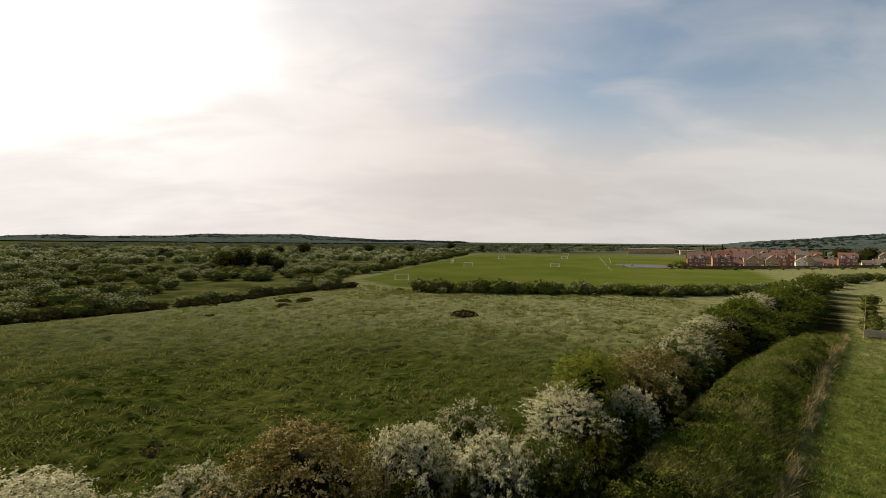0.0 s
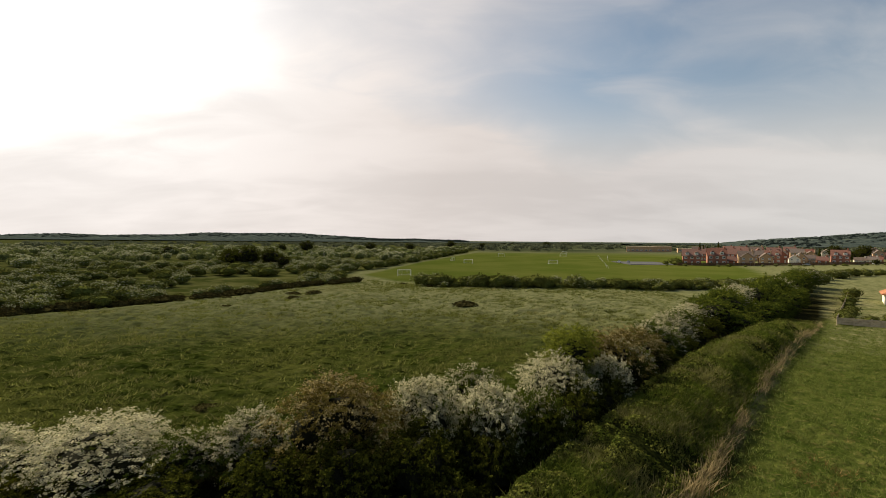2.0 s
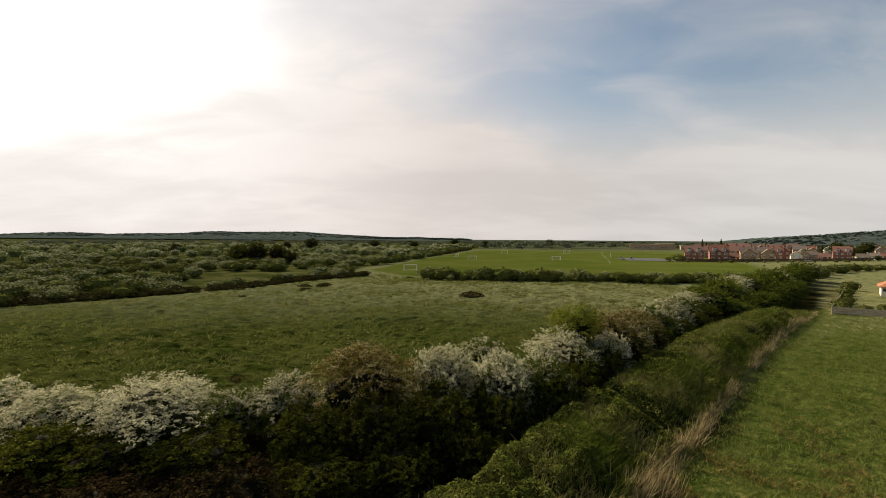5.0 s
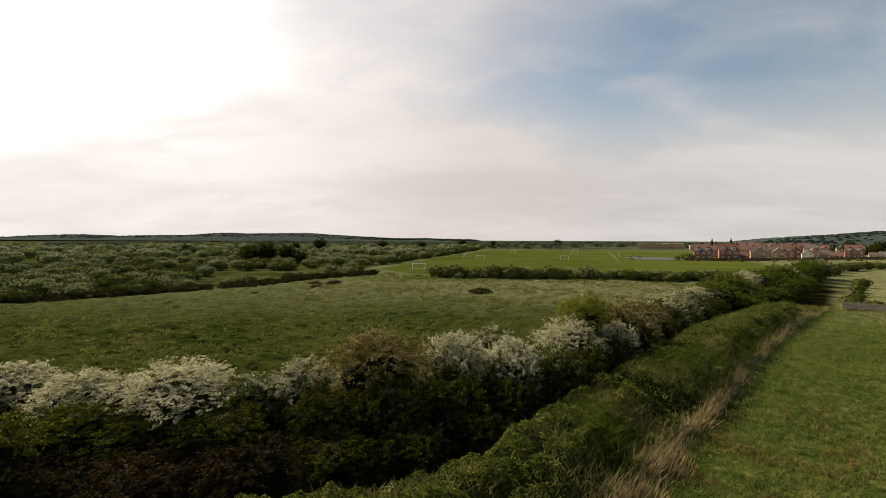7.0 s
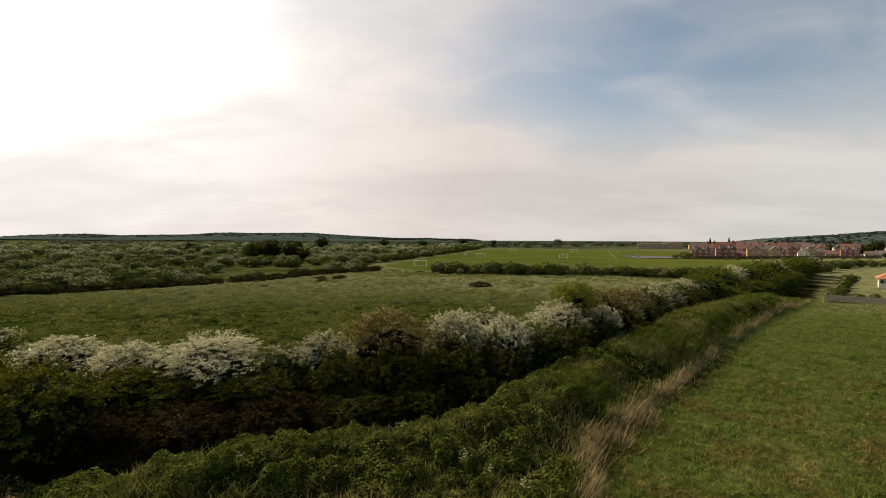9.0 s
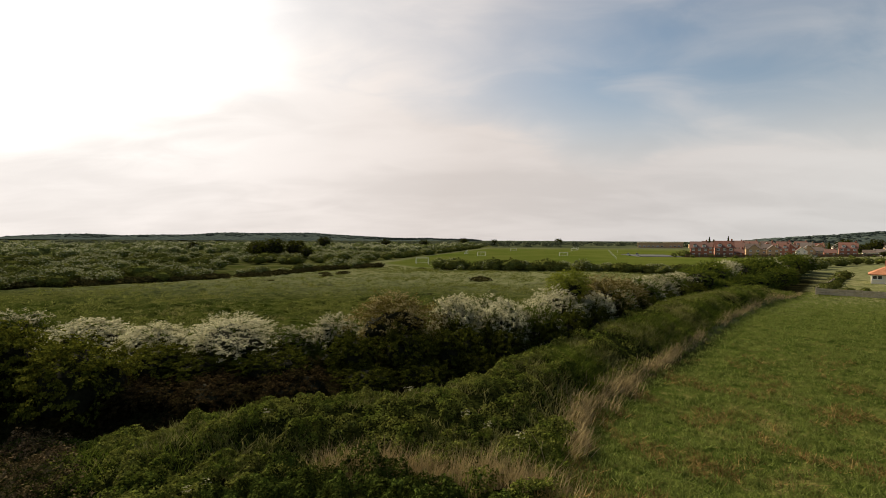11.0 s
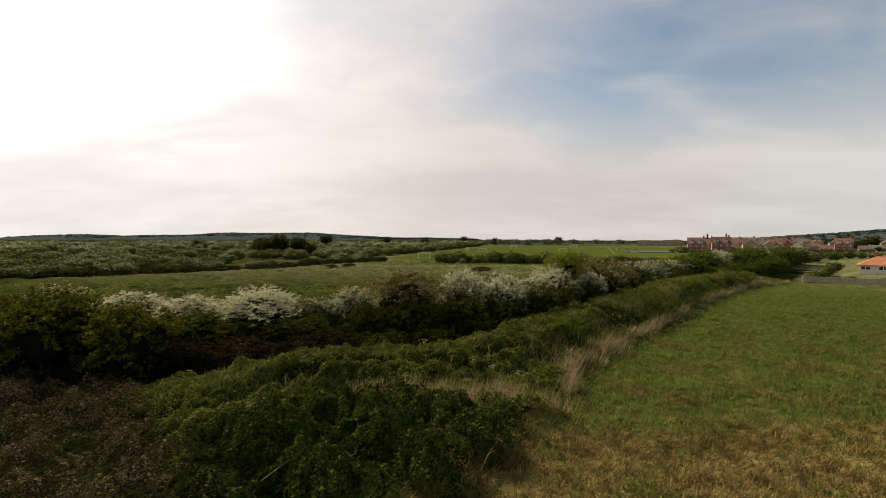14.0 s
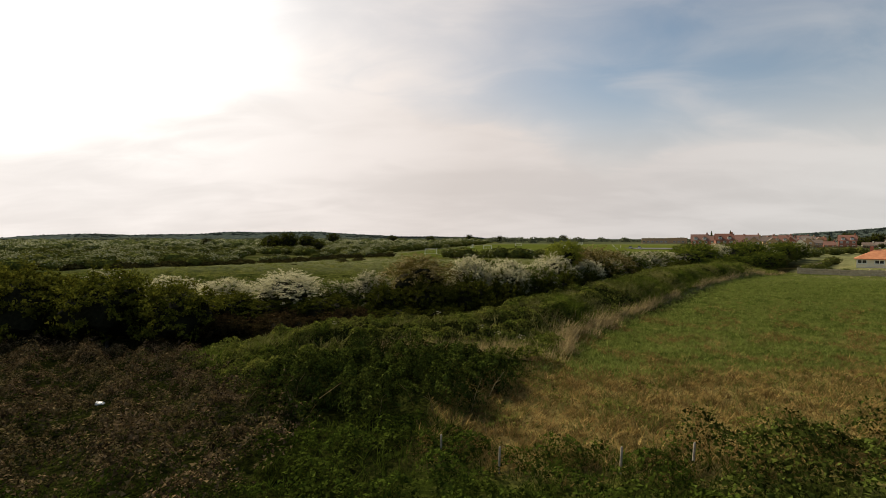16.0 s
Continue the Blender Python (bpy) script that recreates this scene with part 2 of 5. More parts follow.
def zones(x, y):
    """Share of each kind of cover at places of the ground."""
    c, r, s = line_distance(x, y, CREST), line_distance(x, y, REEDS), line_distance(x, y, SCRUB)
    hedge, fh = line_distance(x, y, HEDGE), line_distance(x, y, FAR_HEDGE)
    edge = y + 4.0 - np.minimum(0.22 * np.maximum(x - 5.0, 0.0), 5.0)
    mown = smooth(-0.3, 0.8, r) * smooth(1.2, 3.2, edge) * (1 - smooth(95, 140, y))
    w = wave(x, y, 4.0, 5.0) + 0.6 * wave(x, y, 1.7, 6.0)
    tan = smooth(-1.0, 0.6, r + 0.5 * w) * (1 - smooth(1.0, 3.6, edge + 0.4 * w)) * smooth(-12.8, -10.8, y + 0.5 * w)
    tan = np.maximum(tan, 0.55 * smooth(0.2, 0.9, w) * smooth(-0.5, 0.5, r) * smooth(26, 10, y + 3 * w) * smooth(0, 2, y))
    tan = np.maximum(tan, 0.6 * smooth(-0.5, 0.1, r) * smooth(1.1, 0.3, r + 0.3 * w) * (1 - smooth(40, 75, y)) * smooth(-12, -6, y))
    tan = np.maximum(tan, 0.9 * smooth(44, 76, y + 4 * w) * smooth(90, 50, np.abs(r - 20)) * smooth(190, 120, y) * smooth(0.3, 3, r) * (0.5 + 0.5 * smooth(-0.4, 0.4, w)))
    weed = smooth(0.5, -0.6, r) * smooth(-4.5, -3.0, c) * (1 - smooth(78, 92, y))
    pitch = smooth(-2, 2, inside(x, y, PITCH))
    # Band along hedge and ditch that takes the shade-dark earth colour.
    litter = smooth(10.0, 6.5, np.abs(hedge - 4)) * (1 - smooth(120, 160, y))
    rough = smooth(2, -6, s)
    return mown, tan, weed, pitch, litter, rough


def ground_material():
    m, n = material("grassland")
    pos = n.add("ShaderNodeNewGeometry").outputs["Position"]

    def share(name):
        a = n.tree.nodes.new("ShaderNodeAttribute")
        a.attribute_name = name
        return a.outputs["Fac"]

    big, mid, fine = n.noise(pos, 0.06, 4.0), n.noise(pos, 0.45, 5.0, 0.6), n.noise(pos, 4.0, 5.0, 0.65)
    tuft, blades = n.noise(pos, 1.5, 4.0, 0.6), n.noise(pos, 22.0, 3.0, 0.6)
    shade_straw = n.noise(n.vec("MULTIPLY", {0: pos, 1: (0.7, 1.5, 1.0)}).outputs[0], 0.95, 4.0, 0.62)
    meadow = n.mix(n.ramp(mid, 0.38, 0.66), (0.036, 0.051, 0.008), (0.072, 0.084, 0.017))
    meadow = n.mix(n.math("MULTIPLY", n.ramp(big, 0.45, 0.65), 0.45), meadow, (0.120, 0.120, 0.028))
    meadow = n.mix(n.math("MULTIPLY", n.ramp(shade_straw, 0.55, 0.66), 0.5), meadow, (0.150, 0.152, 0.042))
    # Dark spots put the shade between tussocks into the colour.
    meadow = n.mix(n.math("MULTIPLY", n.ramp(shade_straw, 0.46, 0.37), 0.85), meadow, (0.014, 0.020, 0.003))
    mown = n.mix(n.ramp(mid, 0.36, 0.64), (0.048, 0.070, 0.011), (0.094, 0.112, 0.024))
    mown = n.mix(n.math("MULTIPLY", n.ramp(tuft, 0.55, 0.70), 0.55), mown, (0.220, 0.190, 0.062))
    mown = n.mix(n.math("MULTIPLY", n.ramp(fine, 0.54, 0.70), 0.5), mown, (0.200, 0.170, 0.064))
    # Dark gaps in the field grass likewise carry shade as colour.
    mown = n.mix(n.math("MULTIPLY", n.ramp(tuft, 0.45, 0.36), 0.45), mown, (0.034, 0.052, 0.010))
    tan = n.mix(n.ramp(mid, 0.35, 0.65), (0.165, 0.130, 0.044), (0.310, 0.245, 0.092))
    tan = n.mix(share("bleached"), tan, n.mix(n.ramp(mid, 0.35, 0.65), (0.185, 0.195, 0.082), (0.300, 0.280, 0.140)))
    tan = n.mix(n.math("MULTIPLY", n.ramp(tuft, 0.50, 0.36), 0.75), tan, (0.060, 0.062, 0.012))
    # Darker gaps between dry tufts, their shade painted in.
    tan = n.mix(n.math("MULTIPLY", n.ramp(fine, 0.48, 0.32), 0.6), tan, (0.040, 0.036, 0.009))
    # Near-black, so gaps in the weed canopy show shade held in the colour.
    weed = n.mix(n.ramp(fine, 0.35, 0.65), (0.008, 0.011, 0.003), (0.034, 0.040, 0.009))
    pitch = n.mix(n.ramp(n.noise(pos, 0.03, 4.0), 0.35, 0.65), (0.086, 0.112, 0.018), (0.118, 0.132, 0.028))
    # Hedge-foot earth, darkened in colour for the shade of hedge and ditch.
    shaded_earth = n.mix(n.ramp(fine, 0.35, 0.65), (0.014, 0.013, 0.005), (0.040, 0.038, 0.013))
    rough = n.mix(n.ramp(n.noise(pos, 0.09, 5.0, 0.6), 0.38, 0.62), (0.052, 0.064, 0.015), (0.125, 0.125, 0.041))
    # Far fields greyer and bluer, air haze as base colour.
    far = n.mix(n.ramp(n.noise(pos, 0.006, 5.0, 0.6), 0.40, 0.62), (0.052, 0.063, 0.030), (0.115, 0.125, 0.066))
    meadow = n.mix(n.math("MULTIPLY", share("seeding"), n.ramp(mid, 0.30, 0.62, 0.45, 1.0)), meadow, (0.240, 0.242, 0.115))
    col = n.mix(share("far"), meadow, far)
    col = n.mix(share("rough"), col, rough)
    col = n.mix(share("pitch"), col, pitch)
    col = n.mix(share("mown"), col, mown)
    col = n.mix(share("litter"), col, shaded_earth)
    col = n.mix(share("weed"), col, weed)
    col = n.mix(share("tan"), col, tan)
    h = n.math("ADD", n.math("ADD", n.math("MULTIPLY", fine, 0.35), n.math("MULTIPLY", blades, 0.10)), n.math("MULTIPLY", tuft, 0.8))
    bp = n.add("ShaderNodeBump", {"Height": h, "Distance": 0.55, "Strength": 0.9})
    p = n.add("ShaderNodeBsdfDiffuse", {"Color": col, "Roughness": 0.6, "Normal": bp.outputs[0]})
    n.add("ShaderNodeOutputMaterial", {"Surface": p.outputs[0]})
    return m


LATTICE = np.random.default_rng(8).random((128, 128))


def lumps(x, y, size, shift=0.0):
    """Irregular soft unevenness from 0 to 1 with lumps of about that size."""
    a, b = x / size + shift, y / size + shift * 1.7
    i, j = np.floor(a).astype(int), np.floor(b).astype(int)
    u, v = a - i, b - j
    u, v = u * u * (3 - 2 * u), v * v * (3 - 2 * v)
    g = lambda p, q: LATTICE[p % 128, q % 128]
    return (g(i, j) * (1 - u) + g(i + 1, j) * u) * (1 - v) + (g(i, j + 1) * (1 - u) + g(i + 1, j + 1) * u) * v


def tussocks(x, y):
    """Height of the grass tussocks in the meadow and of the short tufts in the field."""
    h, s, r = line_distance(x, y, HEDGE), line_distance(x, y, SCRUB), line_distance(x, y, REEDS)
    t = 0.45 * lumps(x, y, 1.6, 3.3) ** 1.5 + 0.55 * lumps(x * 0.8, y * 1.15, 0.85, 9.1) ** 1.3
    meadow = smooth(-3, -6, h) * smooth(-2, 3, s) * smooth(150, 110, y)
    return meadow * 0.85 * t + smooth(0, 2, r) * smooth(40, 10, y) * 0.13 * t


def build_ground():
    xs, ys = steps(-58, 66, 0.4, 4200), steps(-34, 100, 0.4, 4200, 1.045)
    gx, gy = np.meshgrid(xs, ys)
    v = np.stack([gx, gy, ground_z(gx, gy) + tussocks(gx, gy) - 0.16], -1).reshape(-1, 3)
    w = len(xs)
    i = (np.arange(len(ys) - 1)[:, None] * w + np.arange(w - 1)[None, :]).ravel()
    ob = mesh_object("ground", v, 4, np.stack([i, i + 1, i + w + 1, i + w], -1), GRASSLAND)
    mown, tan, weed, pitch, litter, rough = zones(v[:, 0], v[:, 1])
    far = smooth(420, 620, np.hypot(v[:, 0] * 1.1, v[:, 1]))
    for name, val in (("mown", mown), ("tan", tan), ("weed", weed), ("pitch", pitch * (1 - far)), ("litter", litter), ("rough", rough), ("far", far), ("bleached", smooth(12, 40, v[:, 1])), ("seeding", 0.85 * smooth(42, 95, v[:, 1] + 8 * wave(v[:, 0], v[:, 1], 25.0, 1.0)))):
        a = ob.data.attributes.new(name, "FLOAT", "POINT")
        a.data.foreach_set("value", np.asarray(val, np.float32))
    ob.data.polygons.foreach_set("use_smooth", np.ones(len(ob.data.polygons), bool))
    return tagged(ob, "rough green meadow, mown field and dry grass over gently uneven land", "ground", kind="structure")


GRASSLAND = ground_material()
build_ground()


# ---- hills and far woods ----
# Greyed, bluish greens: the distance haze is put into the leaf colour.
LEAF_HILL_HAZE = foliage("leaf_hill", (0.034, 0.046, 0.043), (0.064, 0.079, 0.069), (0.046, 0.060, 0.054), 0.15, 0.5, 0.1)
def hill_material():
    """Matt woodland with clearings, too far off to gloss; haze is mixed into the greens."""
    m, n = material("hill_wood")
    pos = n.add("ShaderNodeNewGeometry").outputs["Position"]
    a, b = n.noise(pos, 0.012, 5.0, 0.6), n.noise(pos, 0.07, 3.0)
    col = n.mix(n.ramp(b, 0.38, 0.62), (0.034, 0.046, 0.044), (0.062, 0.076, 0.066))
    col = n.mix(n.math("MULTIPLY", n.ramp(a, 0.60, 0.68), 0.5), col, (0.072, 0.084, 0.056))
    d = n.add("ShaderNodeBsdfDiffuse", {"Color": col})
    n.add("ShaderNodeOutputMaterial", {"Surface": d.outputs[0]})
    return m


WOOD_FAR = hill_material()


def build_hill(name, x0, x1, y, height, depth, label):
    """A long wooded ridge; height is a function of x."""
    xs = np.arange(x0, x1, 12.0)
    ts = np.linspace(-1, 1, 41)
    gx, gt = np.meshgrid(xs, ts)
    rng = np.random.default_rng(5)
    h = height(gx) * np.cos(gt * np.pi / 2) ** 0.8
    bumps = rng.random(gx.shape) * 7.0 * np.clip(h / 12, 0, 1) - 3.5
    v = np.stack([gx + rng.random(gx.shape) * 6, y + gt * depth + 40 * wave(gx, gt * depth, 300.0), h + bumps], -1).reshape(-1, 3)
    w = len(xs)
    i = (np.arange(len(ts) - 1)[:, None] * w + np.arange(w - 1)[None, :]).ravel()
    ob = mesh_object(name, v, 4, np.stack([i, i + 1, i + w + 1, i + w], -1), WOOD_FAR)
    return tagged(ob, label, "hill", kind="structure")


LEFT_RIDGE = [(-3200, -8), (-2560, -9), (-2470, 3), (-2390, 19), (-2220, 24), (-1950, 12), (-1780, 21), (-1584, 20), (-1387, 33), (-1225, 31), (-920, 35), (-780, 26), (-620, 17), (-465, 9), (-300, 9), (-36, 4), (115, -5), (400, -12)]
RIGHT_RIDGE = [(1000, -12), (1090, -1), (1164, 11), (1227, 18), (1331, 25), (1435, 32), (1575, 46), (1900, 60), (3600, 68)]


def ridge_left(x):
    return np.interp(x, *zip(*LEFT_RIDGE)) + 1.5 * wave(x, x * 0, 90.0, 2.0)


def ridge_right(x):
    return np.interp(x, *zip(*RIGHT_RIDGE)) + 1.5 * wave(x, x * 0, 110.0, 1.0)


build_hill("hill_left", -3200, 1600, 2500, ridge_left, 420, "long low wooded ridge on the skyline, hazy green")
build_hill("hill_right", 780, 3600, 1900, ridge_right, 420, "wooded hill rising behind the houses, hazy green")


# ---- shrubs and trees ----
def unit(v):
    return v / np.maximum(np.linalg.norm(v, axis=-1, keepdims=True), 1e-9)


def cards(rng, pos, size, lean=None, tall=1.0, flat=0.0, out=None, wild=0.55):
    """Small three-cornered leaves at the places given, turned at random (flat: how level they lie), or facing out from the crown."""
    n = len(pos)
    if out is None:
        a = rng.normal(size=(n, 3))
        if lean is not None:
            a = a + lean * 1.0
        b = rng.normal(size=(n, 3))
        a[:, 2] *= 1 - flat
        b[:, 2] *= 1 - flat
        a = unit(a)
        b = unit(np.cross(np.cross(a, b), a))
    else:
        face = unit(out + rng.normal(size=(n, 3)) * wild)
        a = unit(np.cross(face, rng.normal(size=(n, 3))))
        b = np.cross(face, a)
    s = (size * (0.6 + 0.8 * rng.random(n)))[:, None]
    a, b = a * s * tall, b * s * 0.72
    return np.stack([pos + a, pos - a * 0.5 - b, pos - a * 0.5 + b], 1).reshape(-1, 3)


def card_object(name, verts, mat, parent=None):
    return mesh_object(name, verts, 3, np.arange(len(verts)), mat, parent)


def inner_mass(centre, cen, rad, grow, fine):
    """One closed, uneven mass that fills the lobes, a filler in place of twigs."""
    bm = bmesh.new()
    bmesh.ops.create_icosphere(bm, subdivisions=fine, radius=1.0)
    o = np.array(centre)
    for v in bm.verts:
        d = np.array(v.co)
        q = (o - cen) / rad
        u = d / rad
        aa, bb, cc = (u * u).sum(1), (q * u).sum(1), (q * q).sum(1) - 1
        disc = bb * bb - aa * cc
        far = np.where(disc > 0, (-bb + np.sqrt(np.maximum(disc, 0))) / aa, 0.0)
        k = max(0.25, float(far.max())) * grow * (0.9 + 0.25 * noise.noise(v.co * 2.3))
        p = o + d * k
        v.co = Vector((p[0], p[1], max(0.03, p[2])))
    return bm


def bmesh_object(name, bm, mat, parent=None, label=""):
    me = bpy.data.meshes.new(name)
    bm.to_mesh(me)
    bm.free()
    me.materials.append(mat)
    ob = new(name, me)
    ob.parent = parent
    return tagged(ob, label) if label else ob


def stem(bm, a, b, r0, r1, sides=6):
    a, b = Vector(a), Vector(b)
    m = (b - a).to_track_quat("Z", "Y").to_matrix()
    rings = []
    for p, r in ((a, r0), (b, r1)):
        rings.append([bm.verts.new(p + m @ Vector((r * math.cos(k * math.tau / sides), r * math.sin(k * math.tau / sides), 0))) for k in range(sides)])
    for k in range(sides):
        bm.faces.new((rings[0][k], rings[0][(k + 1) % sides], rings[1][(k + 1) % sides], rings[1][k]))
    bm.faces.new(rings[1])


def plant(name, seed, width, height, sprays, per_spray, leaf, leaf_mat, bloom=0.0, bloom_mat=None, lobes=7, trunk=0.0, spray=0.8, label="", category="shrub", group="", fine=3, lobe=0.42, core=0.66, inner=None):
    """A shrub or tree: trunk with limbs, a dark inner filler, and a crown of leafy sprays over uneven lobes."""
    rng = np.random.default_rng(seed)
    root = new(name)
    r = width / 2
    crown_h = height - trunk
    centres, radii = [], []
    for k in range(lobes):
        ang = k * 2.4 + rng.random() * 1.2
        out = r * 0.62 * math.sqrt((k + 0.3) / lobes)
        lr = r * (lobe + 0.22 * rng.random())
        top = crown_h * (0.98 - 0.42 * (out / r) ** 1.3 - 0.12 * rng.random())
        lz = min(crown_h * 0.42, lr * 0.95)
        centres.append((out * math.cos(ang), out * math.sin(ang), trunk + max(top - lz, lz * 0.55)))
        radii.append((lr, lr, lz))
        if top - 2 * lz > crown_h * 0.12:
            centres.append((out * 1.12 * math.cos(ang), out * 1.12 * math.sin(ang), trunk + lz * 0.75))
            radii.append((lr * 1.05, lr * 1.05, lz * 0.95))
    cen, rad = np.array(centres), np.array(radii)
    # sprays start on the lobes and reach outwards
    pick = rng.integers(0, len(cen), sprays)
    d = unit(rng.normal(size=(sprays, 3)))
    d[:, 2] = np.where(d[:, 2] < -0.35, -d[:, 2], d[:, 2])
    start = cen[pick] + d * rad[pick] * (0.72 + 0.26 * rng.random((sprays, 1)))
    way = unit(d * np.array([1, 1, 0.40]) + rng.normal(size=(sprays, 3)) * 0.35 + np.array([0, 0, 0.10]))
    length = spray * (0.5 + 0.8 * rng.random(sprays))
    t = rng.random((sprays, per_spray))
    pos = start[:, None] + way[:, None] * (t * length[:, None])[..., None]
    pos = pos + rng.normal(size=pos.shape) * np.array([0.12, 0.12, 0.055]) * spray
    pos[..., 2] -= 0.18 * spray * t ** 2
    pos = pos.reshape(-1, 3)
    pos[:, 2] = np.maximum(pos[:, 2], 0.04)
    high = np.clip((start[:, 2] - 0.16 * height) / ((0.30 if fine > 2 else 0.75) * height), 0, 1)
    in_bloom = rng.random(sprays) < bloom * (0.12 + 0.88 * high)
    flower = np.repeat(in_bloom, per_spray) & (rng.random(len(pos)) < 0.9)
    face = np.repeat(unit(d + np.array([0, 0, 0.25])), per_spray, 0)
    crown = card_object("crown", cards(rng, pos[~flower], np.full((~flower).sum(), leaf), out=face[~flower]), leaf_mat, root)
    if flower.sum():
        blossom = card_object("blossom", cards(rng, pos[flower] + np.array([0, 0, 0.05]), np.full(flower.sum(), leaf * 0.9), out=face[flower], wild=0.6), bloom_mat, crown)
        tagged(blossom, "small clustered blossom")
    bmesh_object("inner_mass", inner_mass((0, 0, trunk + crown_h * 0.42), cen, rad, core, fine), inner or INNER_SHADE, root)
    bm = bmesh.new()
    base_r = max(0.05, height * 0.022)
    top = max(trunk, crown_h * 0.35)
    stem(bm, (0, 0, -0.3), (0.02 * height, 0, top), base_r, base_r * 0.7, 8)
    for c in centres[:6]:
        stem(bm, (0.02 * height, 0, top * 0.8), c, base_r * 0.55, base_r * 0.18, 5)
    bmesh_object("trunk", bm, BARK, root)
    root["size"] = (width, float(np.percentile(pos[:, 2], 99)))
    return tagged(root, label, category, group)


placed = {}


def put(proto, x, y, scale=1.0, turn=0.0, sink=0.0, zscale=1.0):
    """The first call moves the plant itself, later ones a copy."""
    m = pose(x, y, float(ground_z(x, y)) - sink, 0, 0, turn)
    first = proto.name not in placed
    placed[proto.name] = True
    ob = proto if first else copy_thing(proto, m)
    ob.matrix_basis = m @ Matrix.Diagonal((scale, scale, scale * zscale, 1))
    return ob


NEAR = dict(sprays=1000, per_spray=23, leaf=0.068, spray=0.7)
WHITE = dict(sprays=1350, per_spray=27, leaf=0.055, spray=0.55)
DARK = dict(sprays=560, per_spray=22, leaf=0.086, spray=0.7, core=0.74)
haw_white = plant("hawthorn_bush", 1, 6.4, 4.8, leaf_mat=LEAF_GREEN, bloom=0.97, bloom_mat=BLOSSOM, lobes=8, label="hawthorn bush thick with white blossom, dark green below", group="hedgerow bushes", **WHITE)
haw_white_b = plant("hawthorn_bush", 2, 5.0, 4.4, leaf_mat=LEAF_GREEN, bloom=0.9, bloom_mat=BLOSSOM, lobes=6, label="hawthorn bush in white blossom with green gaps", group="hedgerow bushes", **WHITE)
haw_part = plant("hawthorn_bush", 3, 5.4, 4.4, leaf_mat=LEAF_GREEN, bloom=0.36, bloom_mat=BLOSSOM_CREAM, lobes=7, label="green hawthorn bush with sparse cream blossom", group="hedgerow bushes", **NEAR)
haw_cream = plant("hawthorn_bush", 4, 5.2, 4.2, leaf_mat=LEAF_GREEN, bloom=0.7, bloom_mat=BLOSSOM_CREAM, lobes=6, label="rounded hawthorn bush with yellowish cream blossom", group="hedgerow bushes", **WHITE)
haw_brown = plant("hawthorn_bush", 5, 6.4, 5.2, leaf_mat=LEAF_BROWN, bloom=0.5, bloom_mat=BLOSSOM_FADED, lobes=8, core=0.6, label="brownish bush with faded blossom among bronze leaves", group="hedgerow bushes", **NEAR)
bush_dark = plant("elder_bush", 6, 5.2, 3.6, leaf_mat=LEAF_DARK, lobes=9, lobe=0.38, label="dense dark green leafy bush without blossom", group="hedgerow bushes", **DARK)
bush_olive = plant("elder_bush", 17, 6.0, 4.0, leaf_mat=LEAF_OLIVE, lobes=9, lobe=0.40, label="rounded olive green bush, sunlit above and dark below", group="hedgerow bushes", **DARK)
bush_dark_b = plant("elder_bush", 7, 6.4, 4.4, leaf_mat=LEAF_GREEN, bloom=0.2, bloom_mat=LEAF_BRIGHT, lobes=13, lobe=0.24, label="broad green leafy bush with paler top shoots", group="hedgerow bushes", **DARK)
bramble_bush = plant("bramble_bush", 9, 5.6, 2.2, leaf_mat=DITCH_SHADE_LEAF, lobes=8, label="low tangled brownish bramble bush in the ditch", group="hedgerow bushes", **DARK)
tree_bright = plant("young_tree", 8, 5.0, 7.0, leaf_mat=LEAF_BRIGHT, lobes=7, trunk=1.4, label="young tree with bright yellow-green leaves", category="tree", group="hedgerow bushes", **NEAR)

def stand(proto, x, y, width, top, turn):
    """Puts a plant down with its width and the height of its top above the datum."""
    w, h = proto["size"]
    g = float(ground_z(x, y))
    put(proto, x, y, width / w, turn, 0.1, (top - g) / h * w / width)


